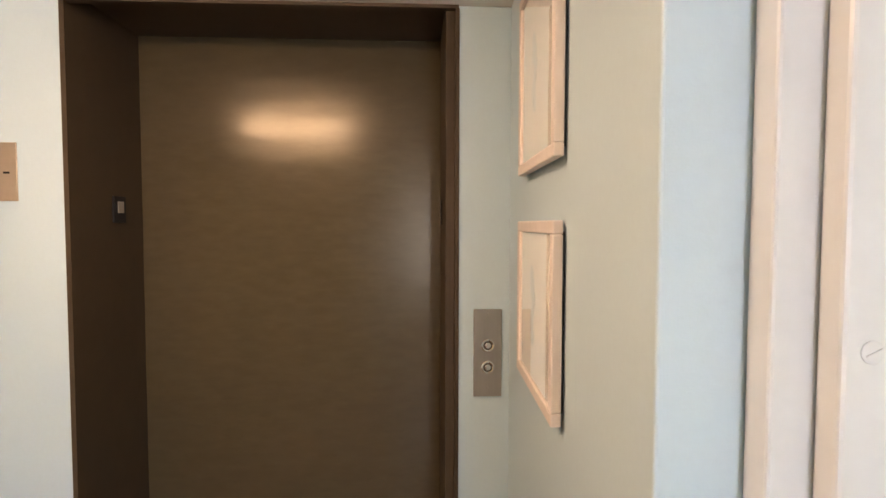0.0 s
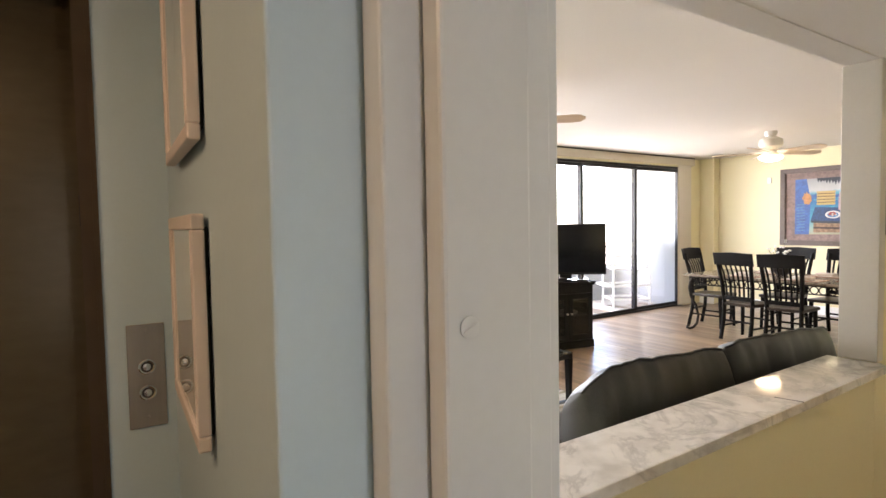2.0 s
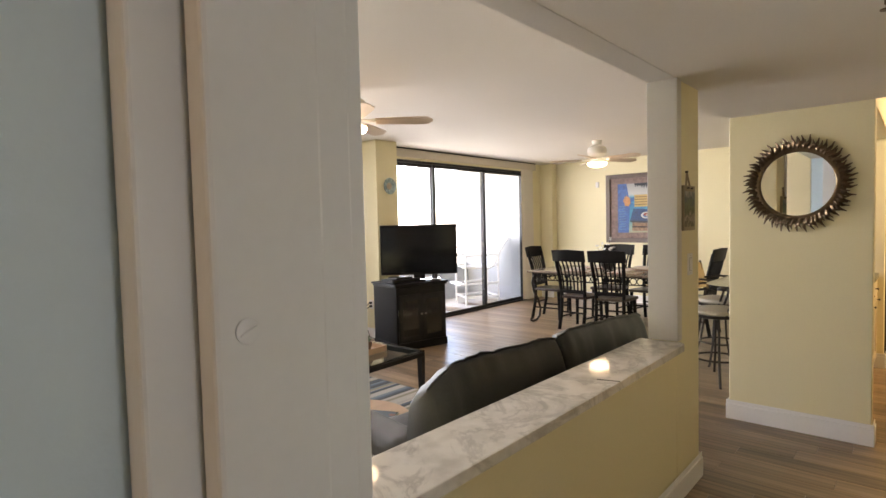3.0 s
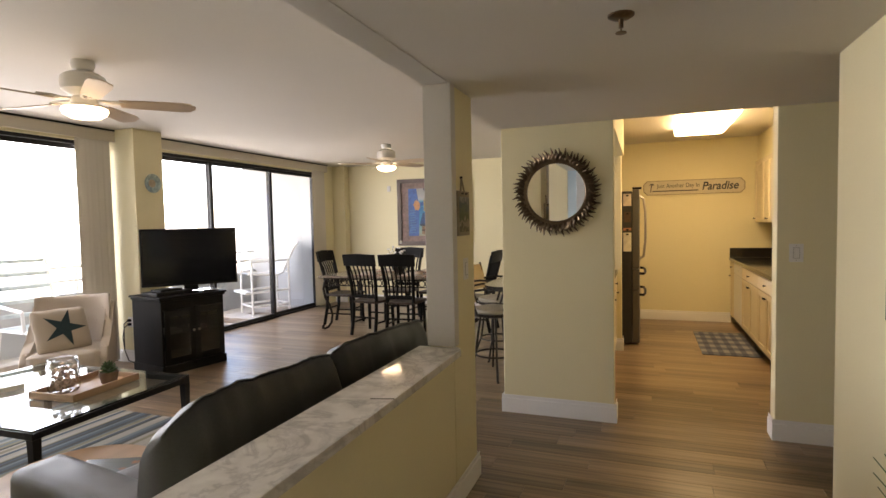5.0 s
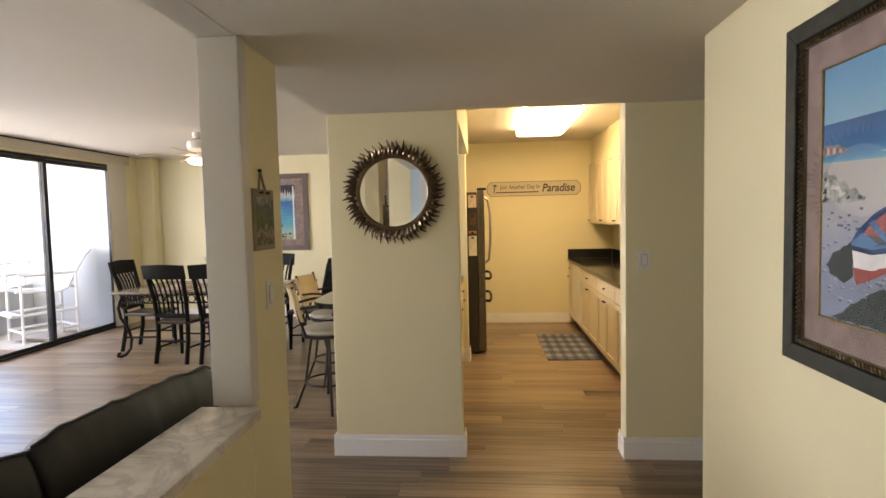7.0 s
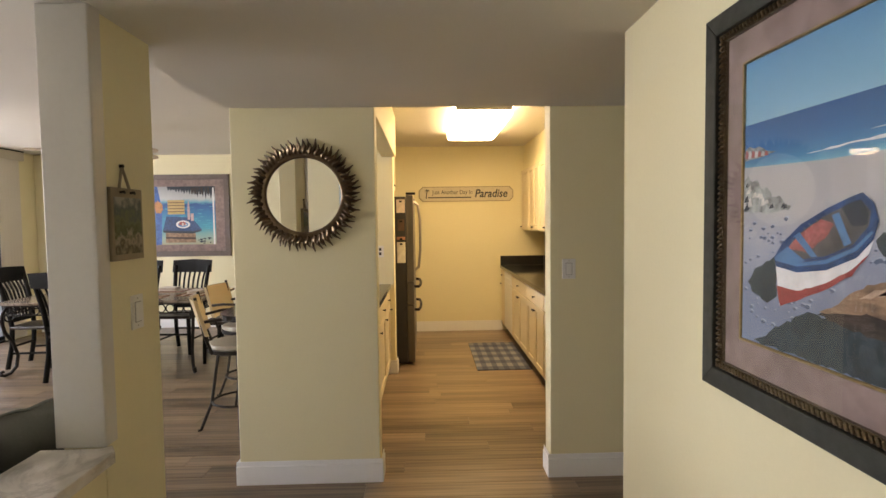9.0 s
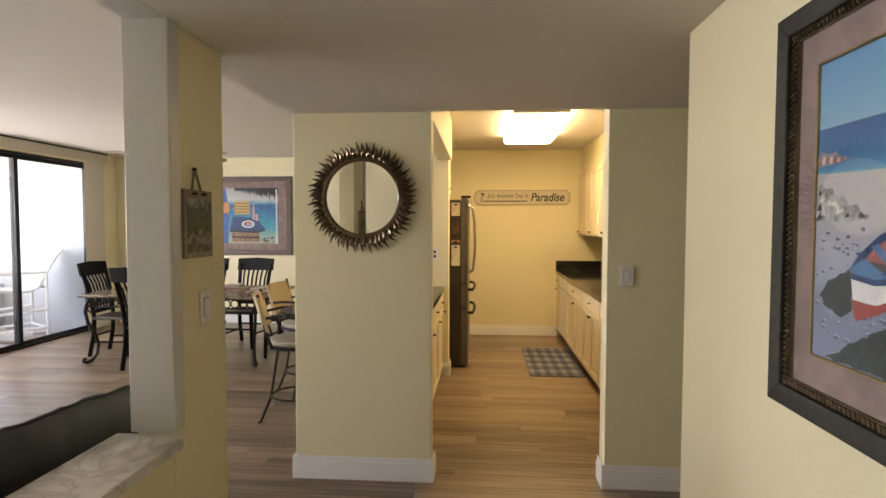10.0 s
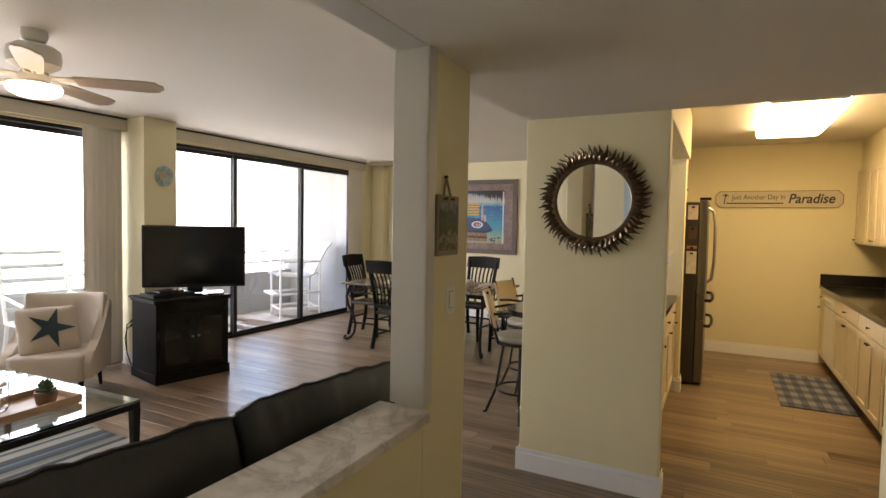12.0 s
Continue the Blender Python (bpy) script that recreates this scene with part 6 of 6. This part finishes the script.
for a, b in ((9.25, 10.0), (10.002, 10.65)):
    cabinet_unit(a, b, -0.94, 0.30, 1, 1.40, 2.22, False, "cream wall cabinet with panelled doors", 2)
cabinet_unit(8.3, 9.248, -0.94, 0.30, 1, 1.66, 2.22, False, "short cream wall cabinet over the sink", 2)
cabinet_unit(10.652, 11.13, -0.94, 0.30, 1, 1.40, 2.22, False, "cream wall cabinet in the kitchen corner", 1)
wall("wall_cabinet_soffit", [(6.92, 11.15, -1.25, -0.955, 2.222, 2.57)], YELLOW, "yellow soffit above the wall cabinets")

for a, b in ((7.3, 7.88), (7.882, 8.46), (8.462, 9.03)):
    cabinet_unit(a, b, 0.80, 0.58, -1, 0.1, 0.872, True, "cream painted peninsula cabinet with dark knobs", 1)
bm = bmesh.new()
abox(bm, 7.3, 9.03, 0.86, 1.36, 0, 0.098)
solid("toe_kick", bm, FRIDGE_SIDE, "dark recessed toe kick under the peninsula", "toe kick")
bm = bmesh.new()
slab(bm, [(7.25, 0.77), (9.03, 0.77), (9.03, 1.86)] + arc(7.5, 1.61, 0.25, 90, 180, 8), 0.874, 0.914)
solid("peninsula_top", bm, GRANITE, "polished black granite breakfast bar with a rounded corner", "worktop")
wall("wall_peninsula", [(7.3, 9.05, 1.385, 1.47, 0, 0.872)], YELLOW, "yellow knee wall under the breakfast bar")

# fridge with door pulls, notes on its side
FX = 9.36
fg = thing("refrigerator", pose(FX, 0.0, 0), "stainless french-door refrigerator with two freezer drawers", "refrigerator")
bm = bmesh.new()
abox(bm, 0, 0.91, 0.625, 1.36, 0.02, 1.80, 0.006)
part("body", bm, FRIDGE_SIDE, fg, "dark grey side panels")
for x0, x1 in ((0.0, 0.452), (0.458, 0.91)):
    bm = bmesh.new()
    abox(bm, x0, x1, 0.545, 0.62, 0.90, 1.82, 0.012)
    d = part("door", bm, DARKSTEEL, fg, "stainless door")
    xh = x1 - 0.04 if x0 == 0 else x0 + 0.04
    part("handle", tube(bmesh.new(), [(xh, 0.55, 0.98), (xh, 0.50, 1.02), (xh, 0.48, 1.2), (xh, 0.477, 1.38), (xh, 0.48, 1.56), (xh, 0.50, 1.72), (xh, 0.55, 1.76)], 0.014, 10), STEEL, d)
for z0, z1 in ((0.65, 0.895), (0.03, 0.645)):
    bm = bmesh.new()
    abox(bm, 0.0, 0.91, 0.545, 0.62, z0, z1, 0.012)
    d = part("drawer", bm, DARKSTEEL, fg, "stainless drawer")
    zh = z1 - 0.055
    part("handle", tube(bmesh.new(), [(0.06, 0.55, zh), (0.08, 0.50, zh - 0.005), (0.25, 0.483, zh - 0.008), (0.455, 0.48, zh - 0.01), (0.66, 0.483, zh - 0.008), (0.83, 0.50, zh - 0.005), (0.85, 0.55, zh)], 0.015, 10), BLACKM, d, "dark drawer pull")
bm = bmesh.new()
abox(bm, 0.02, 0.08, 0.52, 0.62, 1.82, 1.845, 0.004)
part("hinge_cover", bm, BLACKM, fg)
for yy, z, w, h, colr in ((0.675, 1.70, 0.09, 0.14, (0.6, 0.5, 0.42)), (0.675, 1.50, 0.07, 0.12, (0.10, 0.06, 0.04)), (0.675, 1.36, 0.09, 0.03, (0.45, 0.2, 0.12)), (0.675, 1.21, 0.09, 0.22, (0.72, 0.68, 0.58))):
    nt = thing("fridge_note", pose(FX - 0.001, yy, z), "paper note held by a magnet on the refrigerator", "note", "notes on the refrigerator")
    bm = bmesh.new()
    abox(bm, -0.003, 0, -w / 2, w / 2, -h / 2, h / 2)
    part("sheet", bm, mat("note_paper", colr, 0.7, grain=20, vary=0.25, bump=0), nt)
    bm = bmesh.new()
    abox(bm, -0.008, -0.003, -0.014, 0.014, h / 2 - 0.03, h / 2 - 0.012, 0.002)
    part("magnet", bm, BLACKM, nt)
cabinet_unit(9.36, 10.27, 0.80, 0.55, -1, 1.90, 2.45, False, "cream cabinet above the refrigerator", 2)

ot = thing("wall_outlet", pose(9.048, 0.87, 1.24), "white wall outlet above the peninsula", "outlet")
bm = bmesh.new()
abox(bm, -0.006, 0, -0.036, 0.036, -0.058, 0.058, 0.002)
part("plate", bm, PLASTIC, ot)
for z in (0.022, -0.022):
    bm = bmesh.new()
    abox(bm, -0.0075, -0.006, -0.012, 0.012, z - 0.014, z + 0.014)
    part("socket", bm, FRIDGE_SIDE, ot)

# sign on the end wall, faces -x
sn = thing("paradise_sign", pose(11.148, -0.149, 1.912, 0, 0, -90), "long cream wooden sign with painted lettering", "sign")
SW, SH = 1.31, 0.205
bm = bmesh.new()
out = [(-SW / 2 + 0.05, -SH / 2), (SW / 2 - 0.05, -SH / 2), (SW / 2, -0.05), (SW / 2, 0.05), (SW / 2 - 0.05, SH / 2), (-SW / 2 + 0.05, SH / 2), (-SW / 2, 0.05), (-SW / 2, -0.05)]
slab(bm, out, 0, 0.018, pose(0, 0, 0, 90, 0, 0))
part("board_edge", bm, OLIVE, sn, "weathered edge")
bm = bmesh.new()
slab(bm, [(x * 0.985, yy * 0.92) for x, yy in out], 0.018, 0.020, pose(0, 0, 0, 90, 0, 0))
part("board_face", bm, mat("cream_sign_paint", (0.62, 0.56, 0.42), 0.7, grain=30, vary=0.12), sn, "cream painted face")
INK = mat("charcoal_ink", (0.06, 0.06, 0.065), 0.7, vary=0.2, bump=0)
for body, size, x, z, bold, shear in (("Just Another Day In", 0.082, -0.47, 0.0, 0.0, 0.0), ("Paradise", 0.155, 0.115, -0.045, 0.003, 0.22)):
    me = text_mesh(body, size, bold, shear)
    wmax = max(v.co.x for v in me.vertices)
    goal = 0.555 if size < 0.1 else 0.46
    me.transform(Matrix.Diagonal((goal / wmax, 1, 1, 1)))
    me.materials.append(INK)
    ob = new("lettering", me)
    ob.parent = sn
    ob.matrix_basis = pose(x, -0.0215, z, 90, 0, 0)
bm = bmesh.new()
abox(bm, -0.53, 0.07, -0.022, -0.020, -0.055, -0.04)
part("underline", bm, INK, sn, "painted rule")
bm = bmesh.new()
tube(bm, [(-0.555, -0.021, -0.06), (-0.55, -0.021, 0.0), (-0.54, -0.021, 0.045)], 0.006, 6)
for a in (20, 60, 110, 150, 190, -20):
    c, d = math.cos(radians(a)), math.sin(radians(a))
    tube(bm, [(-0.54, -0.021, 0.045), (-0.54 + 0.02 * c, -0.021, 0.05 + 0.018 * d), (-0.54 + 0.036 * c, -0.021, 0.04 + 0.022 * d)], 0.006, 5, r_end=0.002)
part("palm_motif", bm, INK, sn, "small painted palm tree")

# ceiling light of the kitchen
kl = thing("kitchen_ceiling_light", pose(9.24, -0.12, HIGH), "lit white acrylic wrap-around kitchen ceiling light", "ceiling light")
bm = bmesh.new()
puff(bm, -0.78, 0.78, -0.275, 0.275, -0.105, 0.03, 0.6, 8)
for v in bm.verts:
    v.co.z = min(v.co.z, -0.004)
part("diffuser", bm, DIFFUSER, kl, "lit acrylic diffuser", smooth=180)
for s in (-1, 1):
    bm = bmesh.new()
    abox(bm, s * 0.80 - 0.015, s * 0.80 + 0.015, -0.25, 0.25, -0.06, 0, 0.004)
    part("end_cap", bm, FANWHITE, kl)

# plaid mat
km = thing("plaid_kitchen_mat", pose(9.71, -0.378, 0), "blue and grey plaid kitchen mat", "mat")
tones = [mat("plaid_yarn", c, 0.95, grain=250, vary=0.2, bump=0.5) for c in ((0.05, 0.06, 0.10), (0.10, 0.11, 0.15), (0.15, 0.15, 0.18), (0.22, 0.22, 0.235))]
nx, ny = 20, 10
for i in range(nx):
    for j in range(ny):
        bm = bmesh.new()
        abox(bm, -0.62 + i * 1.24 / nx, -0.62 + (i + 1) * 1.24 / nx, -0.28 + j * 0.56 / ny, -0.28 + (j + 1) * 0.56 / ny, 0.001, 0.009)
        part("woven_square", bm, tones[(i // 2 % 2) + (j % 2) + (1 if (i // 2 % 2 and j % 2) else 0)], km)

# ---- balcony furniture ----


def high_chair(m, label):
    """White tube-frame balcony bar chair that faces +x."""
    c = thing("balcony_chair", m, label, "chair")
    for s in (-1, 1):
        for nm, p in (("rear_leg", [(-0.32, 0.26 * s, 0), (-0.32, 0.26 * s, 0.90)]), ("front_leg", [(0.32, 0.26 * s, 0), (0.32, 0.26 * s, 0.90)]), ("armrest", [(0.34, 0.26 * s, 0.91), (-0.34, 0.26 * s, 0.91)]),
                      ("side_rail", [(0.32, 0.26 * s, 0.15), (-0.32, 0.26 * s, 0.15)]), ("middle_rail", [(0.42, 0.26 * s, 0.38), (-0.32, 0.26 * s, 0.40)]), ("sling_rail", [(0.38, 0.25 * s, 0.70), (0.1, 0.25 * s, 0.68), (-0.12, 0.25 * s, 0.66), (-0.22, 0.25 * s, 0.70), (-0.3, 0.25 * s, 0.86), (-0.44, 0.25 * s, 1.12), (-0.52, 0.25 * s, 1.2)])):
            part(nm, tube(bmesh.new(), p, 0.02, 8), PLASTIC, c)
    for nm, p in (("foot_rail", [(0.32, -0.26, 0.15), (0.32, 0.26, 0.15)]), ("top_rail", [(-0.52, -0.25, 1.2), (-0.52, 0.25, 1.2)]), ("rear_rail", [(-0.32, -0.26, 0.15), (-0.32, 0.26, 0.15)]), ("rear_arm_rail", [(-0.32, -0.26, 0.7), (-0.32, 0.26, 0.7)])):
        part(nm, tube(bmesh.new(), p, 0.02, 8), PLASTIC, c)
    bm = bmesh.new()
    abox(bm, 0.34, 0.45, -0.28, 0.28, 0.37, 0.41, 0.008)
    part("footrest", bm, PLASTIC, c)
    bm = bmesh.new()
    pts = [(0.38, 0.70), (0.1, 0.68), (-0.12, 0.66), (-0.22, 0.70), (-0.3, 0.86), (-0.44, 1.12), (-0.515, 1.195)]
    rows = [[bm.verts.new((x, yy, z)) for yy in (-0.25, 0.25)] for x, z in pts]
    for a, b in zip(rows, rows[1:]):
        bm.faces.new((a[0], a[1], b[1], b[0]))
    bmesh.ops.solidify(bm, geom=list(bm.faces), thickness=0.004)
    part("sling", bm, mat("white_sling", (0.62, 0.66, 0.70), 0.8, grain=200, vary=0.05), c, "white mesh sling")
    return c


hc = high_chair(pose(10.36, 6.68, -0.02, 0, 0, 150), "white tube-frame high balcony chair with mesh sling")
lo = thing("balcony_lounger", pose(6.72, 6.8, -0.02, 0, 0, -100), "white and blue slatted reclining balcony chair", "lounge chair")
for s in (-1, 1):
    part("side_frame", tube(bmesh.new(), [(0.5, 0.3 * s, 0.0), (0.48, 0.3 * s, 0.45), (-0.25, 0.3 * s, 0.42), (-0.55, 0.3 * s, 1.2)], 0.02, 8), PLASTIC, lo)
    part("rear_leg", tube(bmesh.new(), [(-0.2, 0.3 * s, 0.43), (-0.35, 0.3 * s, 0)], 0.02, 8), PLASTIC, lo)
    part("armrest", tube(bmesh.new(), [(0.4, 0.31 * s, 0.44), (0.38, 0.31 * s, 0.66), (-0.36, 0.31 * s, 0.7)], 0.018, 8), PLASTIC, lo)
for k in range(5):
    z = 0.55 + k * 0.15
    x = -0.25 - (z - 0.42) * 0.385
    bm = bmesh.new()
    abox(bm, -0.012, 0.012, -0.3, 0.3, -0.022, 0.022, 0.004, m=Matrix.Translation((x, 0, z)))
    part("back_slat", bm, GREYMIST, lo)
for k in range(5):
    bm = bmesh.new()
    abox(bm, 0.42 - k * 0.15, 0.5 - k * 0.15, -0.3, 0.3, 0.43, 0.45, 0.004)
    part("seat_slat", bm, GREYMIST, lo)

# ---- floor planks ----
bm = bmesh.new()
abox(bm, -0.2, 11.9, -3.1, 6.2, -0.12, -0.006)
floor = solid("floor", bm, GROUT, "wood-look plank floor with fine joints", "floor", "structure")
PWD, PLN = 0.152, 1.22
hx, hy, ch = PWD / 2 - 0.0008, PLN / 2 - 0.0008, 0.0012
vs = [(-hx, -hy, -0.006), (hx, -hy, -0.006), (hx, hy, -0.006), (-hx, hy, -0.006), (-hx, -hy, -ch), (hx, -hy, -ch), (hx, hy, -ch), (-hx, hy, -ch),
      (-hx + ch, -hy + ch, 0), (hx - ch, -hy + ch, 0), (hx - ch, hy - ch, 0), (-hx + ch, hy - ch, 0)]
fs = [(8, 9, 10, 11)] + [(a, (a + 1) % 4, (a + 1) % 4 + 4, a + 4) for a in range(4)] + [(a + 4, (a + 1) % 4 + 4, (a + 1) % 4 + 8, a + 8) for a in range(4)]
pm = bpy.data.meshes.new("plank")
pm.from_pydata(vs, [], fs)
pm.materials.append(FLOORWOOD)
far_v, far_f = [], []
rnd = random.Random(21)
for r in range(79):
    x = -0.1 + (r + 0.5) * PWD
    off = rnd.uniform(0, PLN)
    for k in range(9):
        yc = -3.2 + k * PLN + off
        if yc - hy > 6.06 or (yc + hy < -0.5 and (x < 0.5 or 4.3 < x < 5.4)) or yc + hy < -3:
            continue
        if yc + hy > 6.06:
            yc = 6.06 - hy if yc < 6.06 else yc
        if 2.9 < x < 9.3 and (-1.4 if x > 5.4 else -0.9) < yc < 4.6:
            o = new("plank", pm)
            o.parent = floor
            o.location = (x, yc, 0)
        else:
            b = len(far_v)
            dz = -0.0004 * (k % 2)
            far_v += [(vx + x, vy + yc, vz + dz) for vx, vy, vz in vs]
            far_f += [tuple(i + b for i in f) for f in fs]
fm = bpy.data.meshes.new("far_planks")
fm.from_pydata(far_v, [], far_f)
fm.materials.append(FLOORWOOD_FAR)
o = new("far_planks", fm)
o.parent = floor
tagged(o, kind="stuff")
